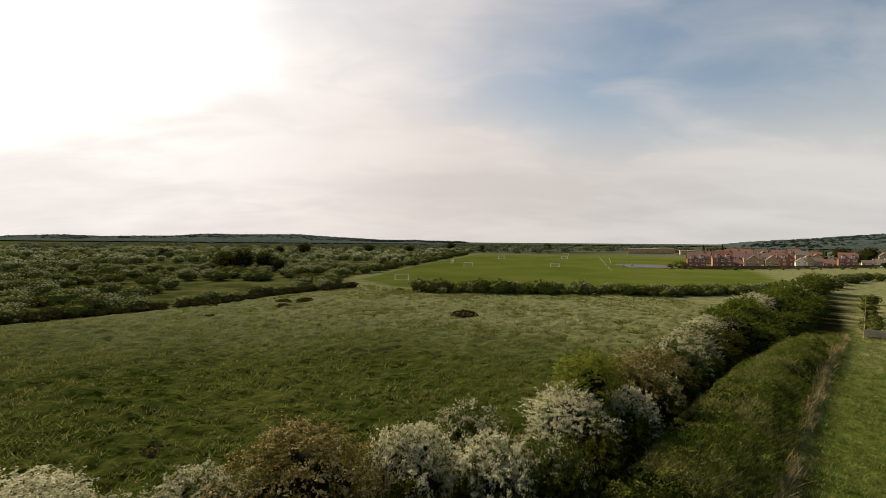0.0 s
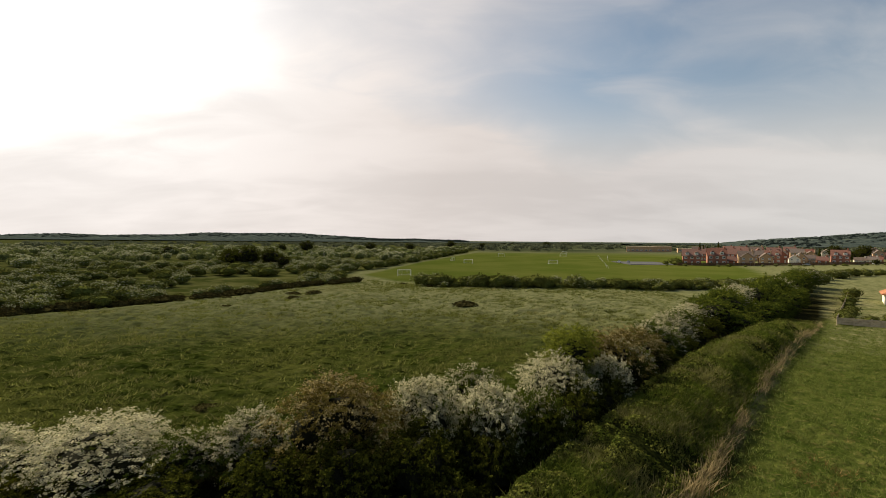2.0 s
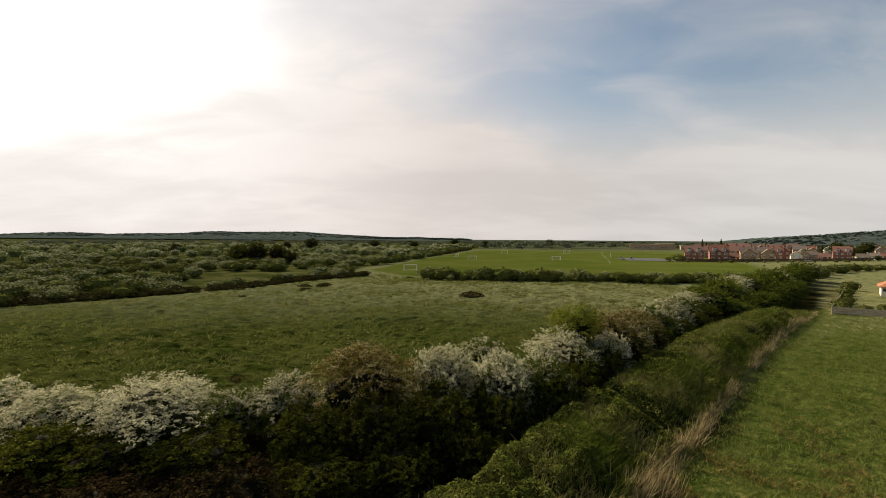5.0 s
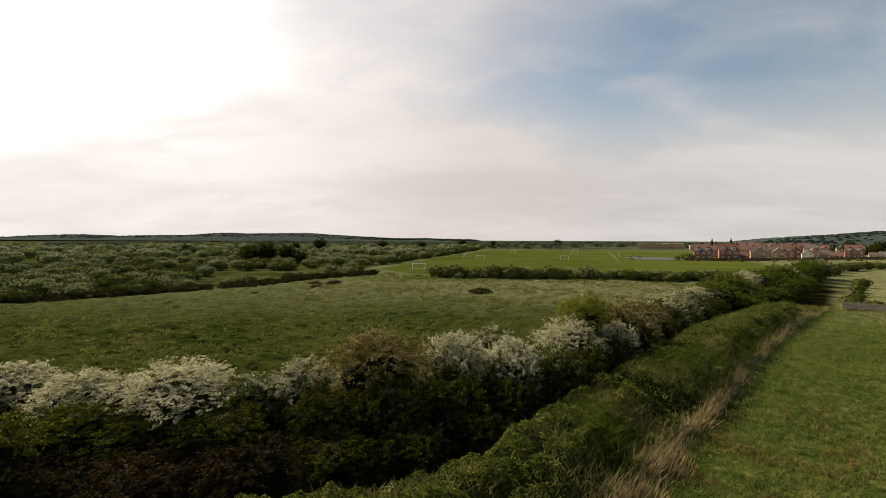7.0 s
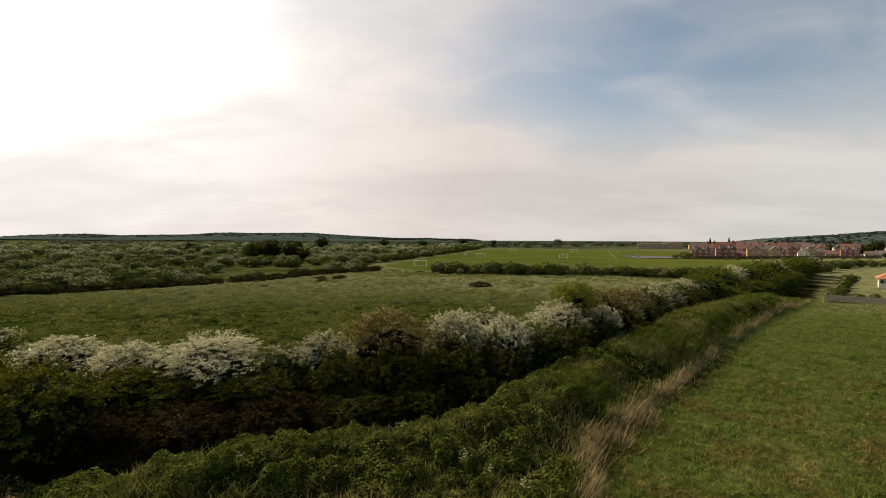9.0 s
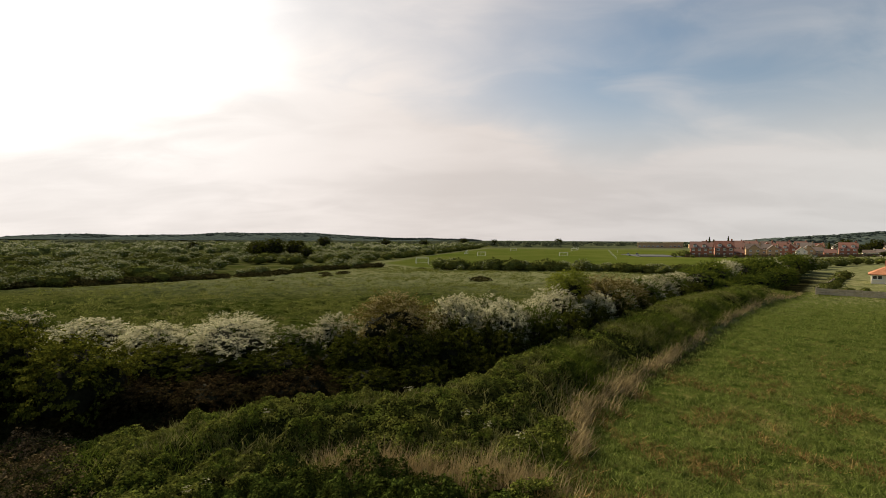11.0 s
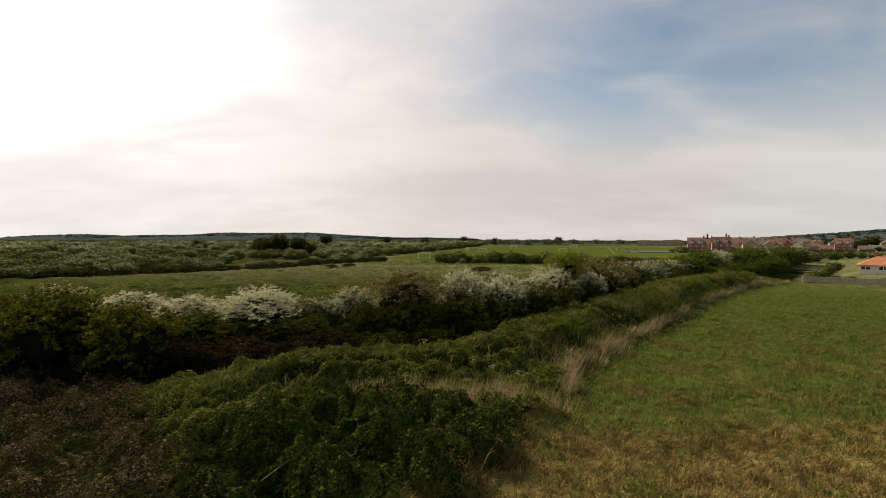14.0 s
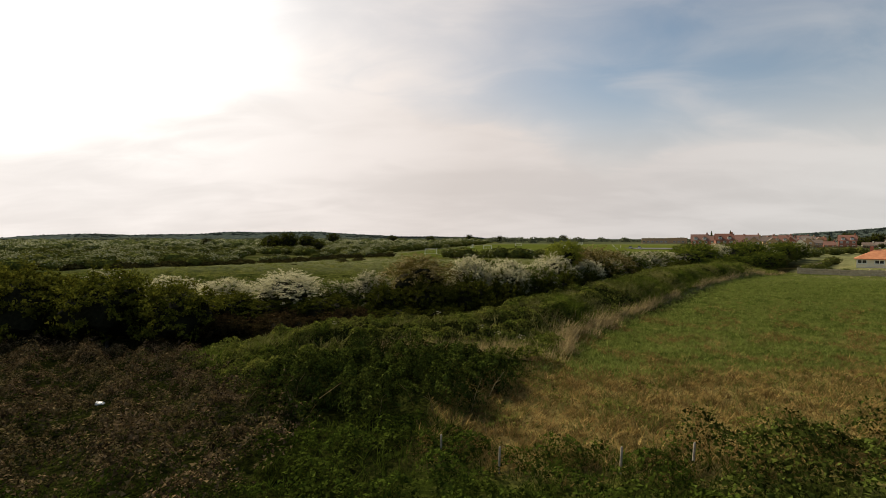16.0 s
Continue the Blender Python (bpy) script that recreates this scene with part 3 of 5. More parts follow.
R = random.Random(4)
for proto, x, y, width, top in (
    (haw_white, -22.0, 19.6, 9.0, 3.7), (haw_white_b, -28.6, 19.6, 6.6, 2.9), (haw_white_b, -35.5, 20.6, 7.0, 3.0), (haw_part, -43.0, 20.8, 7.0, 3.6),
    (haw_part, -17.2, 21.0, 4.8, 2.7), (haw_cream, -13.8, 22.2, 5.6, 3.6), (haw_brown, -8.9, 23.4, 8.8, 5.3), (haw_white_b, -3.4, 24.8, 5.2, 5.0),
    (haw_part, -0.2, 29.8, 5.6, 4.5), (haw_white_b, 0.8, 24.6, 4.8, 4.6), (haw_part, 3.9, 26.0, 4.8, 4.1), (haw_white, 6.6, 31.8, 6.8, 5.0),
    (tree_bright, 8.6, 34.6, 5.4, 6.8), (haw_brown, 12.8, 38.0, 7.0, 5.9), (haw_white_b, 11.6, 34.6, 4.4, 4.2), (haw_brown, 17.0, 43.6, 6.4, 5.2),
    (haw_part, 14.6, 39.6, 5.4, 4.6), (haw_part, 21.0, 49.0, 6.4, 4.9), (haw_cream, 25.4, 55.0, 6.4, 4.8), (haw_part, 30.0, 61.5, 6.6, 4.6), (haw_white_b, 35.2, 69.5, 6.6, 4.3),
    (bush_dark_b, 38.5, 69.5, 7.8, 5.2), (bush_dark_b, 39.0, 73.0, 7.0, 5.4), (bush_dark_b, 44.0, 77.0, 8.4, 6.0), (bush_dark_b, 47.0, 81.5, 7.4, 5.8), (haw_white_b, 52.5, 88.0, 7.4, 5.6),
    (haw_part, 49.0, 82.0, 6.0, 4.4), (bush_dark_b, 57.0, 90.0, 8.4, 6.0), (bush_dark_b, 63.0, 97.0, 8.4, 6.0), (bush_dark_b, 70.0, 105.0, 9.0, 6.2), (haw_part, 77.0, 113.0, 8.0, 5.0), (bush_dark_b, 86.0, 123.0, 9.0, 5.6),
    (bush_dark_b, 95.0, 134.0, 9.0, 5.8), (bush_dark_b, 104.0, 145.0, 9.0, 5.8), (haw_part, 112.0, 152.0, 8.0, 5.4),
    (bush_olive, -40.5, 10.0, 9.5, 4.8), (bush_olive, -34.0, 10.4, 8.8, 4.5), (bush_olive, -28.0, 11.2, 7.6, 3.6), (bush_olive, -26.0, 15.6, 5.6, 2.2), (bush_olive, -48.0, 12.0, 8.0, 4.8), (bush_olive, -55.0, 13.0, 8.0, 5.0), (haw_part, -62.0, 15.0, 7.0, 5.0),
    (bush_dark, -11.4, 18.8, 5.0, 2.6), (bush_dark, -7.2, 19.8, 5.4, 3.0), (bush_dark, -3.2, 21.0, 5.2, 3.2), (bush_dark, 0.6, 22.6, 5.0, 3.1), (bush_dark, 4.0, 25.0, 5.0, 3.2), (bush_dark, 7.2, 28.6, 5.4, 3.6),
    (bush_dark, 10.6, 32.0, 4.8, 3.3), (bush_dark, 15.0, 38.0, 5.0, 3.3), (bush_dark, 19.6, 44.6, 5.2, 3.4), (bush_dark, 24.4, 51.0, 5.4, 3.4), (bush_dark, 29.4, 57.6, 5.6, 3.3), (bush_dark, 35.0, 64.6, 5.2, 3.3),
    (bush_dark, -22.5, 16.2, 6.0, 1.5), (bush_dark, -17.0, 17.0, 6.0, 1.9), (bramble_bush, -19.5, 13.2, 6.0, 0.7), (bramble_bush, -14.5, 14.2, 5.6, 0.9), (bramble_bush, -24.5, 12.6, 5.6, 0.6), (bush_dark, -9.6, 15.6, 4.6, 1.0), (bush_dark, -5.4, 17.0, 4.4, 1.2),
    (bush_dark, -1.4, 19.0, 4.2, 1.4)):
    stand(proto, x, y, width, top, R.uniform(0, 360))

R = random.Random(6)
for x, y in [(40.5, 69.5), (43.5, 73.5), (47.5, 77), (51, 81), (54.5, 84.5), (58.5, 89), (62.5, 93.5), (67, 98), (72, 104), (77.5, 109.5)]:
    stand(bush_dark_b, x + R.uniform(0.5, 1.5), y - R.uniform(0.5, 1.5), R.uniform(5.6, 7.0), R.uniform(2.8, 3.8), R.uniform(0, 360))

FAR = dict(sprays=240, per_spray=5, leaf=0.18, spray=0.30, fine=2, core=0.84)
# The darker LEAF_SCRUB filler stands in for shade inside these bushes.
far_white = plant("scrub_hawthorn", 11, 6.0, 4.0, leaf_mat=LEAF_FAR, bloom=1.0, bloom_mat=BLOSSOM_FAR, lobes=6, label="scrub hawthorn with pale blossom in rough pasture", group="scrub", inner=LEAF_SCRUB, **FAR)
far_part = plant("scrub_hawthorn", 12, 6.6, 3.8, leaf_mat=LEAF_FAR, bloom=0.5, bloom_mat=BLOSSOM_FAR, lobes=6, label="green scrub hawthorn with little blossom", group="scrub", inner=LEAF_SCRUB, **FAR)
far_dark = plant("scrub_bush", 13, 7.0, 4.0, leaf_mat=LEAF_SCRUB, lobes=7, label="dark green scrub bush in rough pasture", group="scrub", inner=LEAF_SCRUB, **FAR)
far_low = plant("scrub_bush", 14, 5.0, 1.8, leaf_mat=SCRUB_HEM, lobes=6, label="low dark bramble clump in the meadow", group="scrub", inner=SCRUB_HEM, **FAR)
far_tree = plant("field_tree", 15, 12.0, 11.0, leaf_mat=LEAF_DARK, lobes=9, trunk=1.0, sprays=420, per_spray=8, leaf=0.30, spray=1.0, label="broad dark green tree standing among scrub", category="tree", group="field trees")



def conifer_tree(seed, width, height):
    """A tapering conifer: a straight trunk with drooping tiers of needles."""
    g = np.random.default_rng(seed)
    root = new("conifer")
    n = 1500
    z = height * (0.08 + 0.92 * (1 - np.sqrt(g.random(n))))
    ang = g.random(n) * math.tau
    tier = 0.78 + 0.22 * np.sin(z * 5.0 + 1.5 * np.sin(ang * 3))
    r = width / 2 * (1 - z / height * 0.96) * tier * (0.55 + 0.45 * g.random(n))
    out = np.column_stack([np.cos(ang), np.sin(ang), np.full(n, 0.5)])
    pos = np.column_stack([r * np.cos(ang), r * np.sin(ang), z - 0.25 * r])
    card_object("crown", cards(g, pos, np.full(n, 0.30), out=out), LEAF_DARK, root)
    bm = bmesh.new()
    stem(bm, (0, 0, -0.3), (0, 0, height * 0.95), width * 0.05, 0.03, 8)
    bmesh_object("trunk", bm, BARK, root)
    return tagged(root, "tall dark conifer among the houses", "tree", "estate trees")


conifer = conifer_tree(16, 5.0, 11.0)


def along(line, gap, jitter, rng):
    out = []
    for (ax, ay), (bx, by) in zip(line[:-1], line[1:]):
        l = math.hypot(bx - ax, by - ay)
        for k in range(max(1, int(l / gap))):
            t = (k + rng.random()) / max(1, int(l / gap))
            out.append((ax + (bx - ax) * t + rng.uniform(-jitter, jitter), ay + (by - ay) * t + rng.uniform(-jitter, jitter)))
    return out


R = random.Random(9)
for x, y in along(FAR_HEDGE, 2.3, 1.6, R):
    put(R.choice([far_dark, far_dark, far_dark, far_part]), x, y, R.choice((0.55, 0.75, 0.9, 1.0, 1.25)), R.uniform(0, 360), 0.2)
for x, y in along(FAR_HEDGE[1:], 4.0, 1.2, R):
    put(far_dark, x + 0.5, y + 2.5, R.uniform(0.8, 1.05), R.uniform(0, 360), 0.3)
for x, y in along(SCRUB[1:6], 1.9, 1.6, R):
    put(far_low, x - 1.5, y + 0.5, R.uniform(0.7, 1.2), R.uniform(0, 360), 0.2)
for x, y in along(FAR_HEDGE[1:], 11.0, 1.5, R):
    put(far_white, x + 1, y + 3.5, R.uniform(0.8, 1.2), R.uniform(0, 360), 0.2)
for x, y in along(SCRUB[1:6], 3.6, 1.8, R):
    put(R.choice([far_dark, far_part, far_white]), x - 5, y - 1, R.uniform(0.5, 0.95), R.uniform(0, 360), 0.2)
for x, y in along(SCRUB[6:9], 6.0, 3.0, R):
    put(R.choice([far_dark, far_part, far_white, far_dark]), x - 5, y, R.uniform(0.8, 1.4), R.uniform(0, 360), 0.2)
R = random.Random(21)
SCRUB_PLANTS = []
while len(SCRUB_PLANTS) < 1250:
    y = 66 + 520 * R.random() ** 1.15
    x = R.uniform(-1.25 * y - 40, 60)
    s = float(line_distance(np.array(x), np.array(y), SCRUB))
    if s > -6 or float(wave(np.array(x), np.array(y), 46.0, 4.0)) < -0.42:
        continue
    SCRUB_PLANTS.append((math.hypot(x, y), x, y, R.choice((0, 0, 1, 2)), R.uniform(0.65, 1.35) * (1 + y / 1100), R.uniform(0, 360)))
SCRUB_PLANTS.sort()
for d, x, y, kind, sc, turn in SCRUB_PLANTS[:290]:
    put((far_white, far_part, far_dark)[kind], x, y, sc, turn, 0.2, 0.85)


def joined(name, sources, spots, mat, label):
    """Copies of meshes joined into one object; spots: kind, x, y, scale, turn."""
    parts = []
    for kind, x, y, sc, turn in spots:
        c, s = math.cos(radians(turn)), math.sin(radians(turn))
        v = sources[kind] * sc
        parts.append(np.stack([v[:, 0] * c - v[:, 1] * s + x, v[:, 0] * s + v[:, 1] * c + y, v[:, 2] + float(ground_z(x, y)) - 0.2], -1))
    return tagged(card_object(name, np.concatenate(parts), mat), label, "scrub", kind="stuff")


def corner_array(ob):
    v = np.empty(len(ob.data.vertices) * 3, np.float32)
    ob.data.vertices.foreach_get("co", v)
    return v.reshape(-1, 3)


def part_of(root, name):
    return next((o for o in root.children_recursive if o.name.startswith(name)), None)


def thin(v, keep):
    """Every keep-th leaf, grown to fill the gap."""
    q = v.reshape(-1, 3, 3)[::keep]
    m = q.mean(1, keepdims=True)
    return (m + (q - m) * keep ** 0.5).reshape(-1, 3)


rest = [(k, x, y, sc, t) for _, x, y, k, sc, t in SCRUB_PLANTS[290:]]
bodies = []
for k in range(3):
    bm = inner_mass((0, 0, 1.4), np.array([(0.7, 0.5, 1.7), (-1.1, 0.3, 1.5), (0.2, -1.0, 1.3)]), np.array([(1.9, 1.9, 1.7), (1.6, 1.6, 1.5), (1.7, 1.7, 1.3)]), 1.0 + 0.05 * k, 1)
    bmesh.ops.triangulate(bm, faces=bm.faces[:])
    bodies.append(np.array([v.co[:] for f in bm.faces for v in f.verts], np.float32))
    bm.free()
leaves = {k: np.concatenate([thin(corner_array(part_of(p, "crown")), 6), bodies[k]]) for k, p in enumerate((far_white, far_part, far_dark))}
flowers = {k: thin(corner_array(part_of(p, "blossom")), 6) for k, p in enumerate((far_white, far_part))}
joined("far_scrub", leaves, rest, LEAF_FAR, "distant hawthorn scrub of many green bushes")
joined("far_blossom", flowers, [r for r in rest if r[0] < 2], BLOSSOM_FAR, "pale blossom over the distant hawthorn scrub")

# trees standing on the far ridges
HR = np.random.default_rng(12)
crown_far = thin(corner_array(part_of(far_dark, "crown")), 20)
for name, count, x0, x1, y0, depth, ridge in (("ridge_woods", 4200, -3000, 300, 2500, 420, ridge_left), ("hill_woods", 2200, 1060, 3300, 1900, 420, ridge_right)):
    hx, ht = HR.uniform(x0, x1, count), -0.75 * HR.random(count) ** 1.5
    hz = ridge(hx) * np.cos(ht * np.pi / 2) ** 0.8
    keep = hz > 1
    size = HR.uniform(1.2, 3.2, count)
    c = np.stack([hx, y0 + ht * depth + 40 * wave(hx, ht * depth, 300.0), hz - 6.0], -1)[keep]
    v = c[:, None] + crown_far[None] * size[keep][:, None, None]
    tagged(card_object(name, v.reshape(-1, 3), LEAF_HILL_HAZE), "trees crowded along the far wooded ridge", "woods", kind="stuff")

# hedge lines and copses towards the skyline
R = random.Random(33)
lines = [((-700, 620), (-100, 600)), ((-420, 740), (160, 760)), ((-60, 560), (120, 545)), ((-900, 900), (300, 980)), ((-1100, 1250), (500, 1300)), ((100, 660), (420, 690)), ((300, 860), (900, 900)),
         ((-1300, 1600), (700, 1650)), ((260, 620), (520, 600)), ((-500, 1100), (-50, 1000)), ((330, 480), (560, 430)), ((420, 620), (900, 640)), ((600, 1000), (1400, 1050)), ((-650, 480), (-380, 500)),
         ((-200, 820), (500, 800)), ((0, 1100), (900, 1180)), ((-300, 1420), (800, 1500)), ((-100, 1900), (1100, 1950)), ((200, 2300), (1300, 2350)), ((380, 520), (700, 560)), ((450, 760), (1100, 800))]
spots = []
for (ax, ay), (bx, by) in lines:
    for k in range(int(math.hypot(bx - ax, by - ay) / (8 if ay < 1000 else 13))):
        t = R.random()
        spots.append((2, ax + (bx - ax) * t + R.uniform(-12, 12), ay + (by - ay) * t + R.uniform(-18, 18), R.choice((0.9, 1.2, 1.6, 2.4)), R.uniform(0, 360)))
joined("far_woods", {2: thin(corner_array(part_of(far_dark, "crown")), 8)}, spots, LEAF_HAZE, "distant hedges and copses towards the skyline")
for x, y, sc in ((-116, 222, 1.0), (-107, 218, 1.15), (-98, 224, 1.0), (-125, 235, 0.9), (-90, 219, 0.7), (-150, 430, 1.3), (-190, 470, 0.9), (-100, 480, 1.1), (-240, 360, 0.8), (-60, 500, 1.0), (20, 560, 1.0), (-20, 640, 1.2), (120, 690, 1.2)):
    put(far_tree, x, y, sc, R.uniform(0, 360), 0.3)
for x, y, sc in ((-6.5, 129.5, 0.6), (13, 138, 0.9), (27, 138, 1.0), (33, 138.5, 0.9), (61, 146, 0.9)):
    put(far_white, x, y, sc, R.uniform(0, 360), 0.1)
for x, y, sc in ((-0.8, 89, 1.1), (-40, 99, 0.7), (-38, 108, 0.9), (-43, 107, 0.8), (-48.5, 85, 0.55), (-11, 132, 0.55), (-57, 102, 0.5), (-20, 139, 0.5), (-22, 31, 0.45)):
    put(far_low, x, y, sc, R.uniform(0, 360), 0.1, 0.8)


# ---- low growth: weeds, brambles, reeds and grasses ----
BLADE_GREEN = foliage("blade_green", (0.056, 0.080, 0.010), (0.120, 0.146, 0.024), (0.058, 0.084, 0.012), 0.3, 0.5)
BLADE_MEADOW = foliage("blade_meadow", (0.058, 0.072, 0.012), (0.165, 0.168, 0.052), (0.066, 0.084, 0.016), 0.45, 0.5)
BLADE_FIELD = foliage("blade_field", (0.085, 0.115, 0.020), (0.205, 0.222, 0.066), (0.110, 0.140, 0.030), 0.5, 0.5)
BLADE_DRY = foliage("blade_dry", (0.130, 0.086, 0.026), (0.340, 0.235, 0.092), (0.130, 0.092, 0.028), 0.25, 0.75, 0.5)
REED_DRY = foliage("reed_dry", (0.240, 0.182, 0.085), (0.430, 0.340, 0.180), (0.200, 0.150, 0.065), 0.2, 0.5, 0.3)
BANK_STRAW = foliage("bank_straw", (0.120, 0.122, 0.036), (0.250, 0.225, 0.090), (0.110, 0.118, 0.030), 0.3, 0.5)
WEED_LEAF = foliage("weed_leaf", (0.026, 0.042, 0.007), (0.094, 0.116, 0.018), (0.190, 0.182, 0.046), 0.3, 0.85, 0.5)
BRAMBLE_GREEN = foliage("bramble_green", (0.014, 0.026, 0.005), (0.056, 0.080, 0.014), (0.046, 0.050, 0.010), 0.15, 0.7, 0.65)
NETTLE_BRIGHT = foliage("nettle_bright", (0.019, 0.036, 0.005), (0.056, 0.082, 0.011), (0.036, 0.040, 0.008), 0.3, 0.6, 0.45)


def sow(rng, count, x0, x1, y0, y1, share):
    """Random places in a box, kept by the share from 0 to 1 at each."""
    out = []
    have = 0
    while have < count:
        x, y = rng.uniform(x0, x1, count), rng.uniform(y0, y1, count)
        keep = rng.random(count) < share(x, y)
        out.append(np.stack([x[keep], y[keep]], -1))
        have += max(1, int(keep.sum()))
    return np.concatenate(out)[:count]


def blades(rng, xy, per, height, width, spread, bend=0.35, wind=(0.0, 0.0)):
    """Grass: tufts of narrow tapering blades that lean outwards."""
    base = np.repeat(xy, per, 0) + rng.normal(size=(len(xy) * per, 2)) * spread
    n = len(base)
    z = ground_z(base[:, 0], base[:, 1])
    tall = np.repeat(0.55 + 0.9 * rng.random(len(xy)), per) * height * (0.6 + 0.7 * rng.random(n))
    lean = rng.normal(size=(n, 2)) * bend + np.array(wind)
    side = rng.normal(size=(n, 2))
    side = side / np.linalg.norm(side, axis=1, keepdims=True) * width
    foot = np.column_stack([base, z - 0.03])
    tip = foot + np.column_stack([lean * tall[:, None], tall])
    s = np.column_stack([side, np.zeros(n)]) * 1.25
    return np.stack([foot - s, foot + s, tip], 1).reshape(-1, 3)


def leaves_over(rng, xy, deep, size):
    """Leaves spread through a low canopy over the ground."""
    x, y = xy[:, 0], xy[:, 1]
    lump = wave(x, y, 1.25, 3.0) + 0.5 * wave(x, y, 0.6, 1.0)
    keep = rng.random(len(x)) < smooth(-0.60, 0.10, lump)
    xy, x, y, lump = xy[keep], x[keep], y[keep], lump[keep]
    h = deep * (0.52 + 0.35 * wave(x, y, 2.6, 7.0) + 0.80 * lump)
    z = ground_z(x, y) + np.maximum(h, 0.05) * (0.35 + 0.65 * rng.random(len(xy)) ** 0.45)
    e = 0.15
    gx = (wave(x + e, y, 1.25, 3.0) - wave(x - e, y, 1.25, 3.0)) / (2 * e) * deep * 0.8
    gy = (wave(x, y + e, 1.25, 3.0) - wave(x, y - e, 1.25, 3.0)) / (2 * e) * deep * 0.8
    face = unit(np.column_stack([-gx, -gy, np.ones(len(x))]))
    return cards(rng, np.column_stack([x, y, z]), size * (0.65 + 0.8 * rng.random(len(xy)) ** 2), out=face, wild=0.6)


def stuff(name, verts, mat, label, category="plants"):
    return tagged(card_object(name, verts, mat), label, category, kind="stuff")


def in_brown(x, y):
    w = wave(x, y, 6.0, 8.0) * 2.0
    return smooth(-15.5, -19.0, x + 0.6 * w + 1.2 * np.maximum(y, -6.5)) * smooth(8.5, 5.5, y + 0.5 * w) * smooth(-15.5, -12.5, y + 0.12 * (x + 20) + w)


def in_weeds(x, y):
    c, r = line_distance(x, y, CREST), line_distance(x, y, REEDS)
    return smooth(0.4, -0.5, r) * smooth(-2.6, -1.4, c) * (1 - smooth(78, 90, y))


def in_mound(x, y):
    return smooth(1.15, 0.85, np.hypot((x + 7) / 6.5, (y + 3.2) / 5.6) + 0.08 * wave(x, y, 2.0))


def in_gap(x, y):
    """The little hollow with dead reeds between the bank and the bramble mound."""
    return np.exp(-(((y - 2.6 + 0.12 * (x + 4)) / 0.9) ** 2)) * smooth(-9.5, -7, x) * smooth(3.0, 0.5, x)


def near_green(x, y):
    """Fresh growth along the fence."""
    return smooth(-10.2, -11.6, y + 0.6 * wave(x, y, 3.0, 1.5) - 2.8 * smooth(-1.5, -4.5, x)) * (1 - in_brown(x, y))


rng = np.random.default_rng(77)
clear = lambda x, y: np.clip(1 - in_brown(x, y) - in_mound(x, y) - 0.9 * in_gap(x, y), 0, 1)
xy = sow(rng, 150000, -40, 62, -8, 88, lambda x, y: in_weeds(x, y) * clear(x, y) * np.clip(22 / (np.hypot(x, y + 20) + 2), 0.12, 1))
stuff("bank_weeds", leaves_over(rng, xy, 0.62, 0.078), WEED_LEAF, "nettles, docks and other green weeds over the bank")
xy = sow(rng, 3800, -24, 62, 2, 88, lambda x, y: (0.2 + 0.8 * smooth(2, 12, x)) * in_weeds(x, y) * clear(x, y) * smooth(-0.2, 0.5, wave(x, y, 3.1, 5.2)) * np.clip(30 / (np.hypot(x, y + 20) + 2), 0.25, 1))
stuff("bank_straw", blades(rng, xy, 7, 0.46, 0.022, 0.18, 0.6, (0.15, 0.0)), BANK_STRAW, "pale seeding grass standing on the bank", "grass")
xy = sow(rng, 3600, -30, 62, 2, 88, lambda x, y: (0.15 + 0.85 * smooth(0, 8, x)) * in_weeds(x, y) * clear(x, y) * smooth(-0.2, 0.5, wave(x, y, 7.0, 2.2)) * np.clip(26 / (np.hypot(x, y + 20) + 2), 0.2, 1))
stuff("bank_grass", blades(rng, xy, 7, 0.46, 0.024, 0.22, 0.6, (0.2, 0.0)), BLADE_GREEN, "tall green grass standing in clumps on the bank", "grass")
xy = sow(rng, 80000, -15, 1, -10, 4, in_mound)
stuff("bramble_mound", leaves_over(rng, xy, 1.25, 0.066), BRAMBLE_GREEN, "dense dark green bramble mound", "brambles")
xy = sow(rng, 150000, -46, -5, -16, 9, in_brown)
stuff("dead_brambles", leaves_over(rng, xy, 1.15, 0.068), BRAMBLE_BROWN, "old brambles with brown and purplish leaves", "brambles")
xy = sow(rng, 8000, -46, -8, -16, 9, lambda x, y: in_brown(x, y) * smooth(0.1, 0.6, wave(x, y, 2.2, 4.4)))
stuff("bramble_shoots", leaves_over(rng, xy, 0.8, 0.075), BRAMBLE_GREEN, "green shoots among the old brambles", "brambles")
xy = sow(rng, 55000, -26, 8, -20, -8.5, lambda x, y: near_green(x, y) * smooth(9, 3, x))
stuff("fence_weeds", leaves_over(rng, xy, 0.55, 0.068), NETTLE_BRIGHT, "fresh bright green weeds along the wire fence")
xy = sow(rng, 1500, -24, 8, -20, -8.5, lambda x, y: near_green(x, y) * smooth(9, 3, x))
stuff("fence_grass", blades(rng, xy, 7, 0.38, 0.016, 0.10, 0.5), NETTLE_BRIGHT, "fresh green grass tufts along the wire fence", "grass")
xy = sow(rng, 60000, 3, 24, -22, -6, lambda x, y: smooth(-8.2, -9.6, y + 0.8 * wave(x, y, 2.6, 1.2) - 0.22 * (x - 9)) * smooth(3.5, 6.5, x))
stuff("fence_brambles", leaves_over(rng, xy, 1.1, 0.075), BRAMBLE_GREEN, "leafy green brambles beside the dry grass", "brambles")
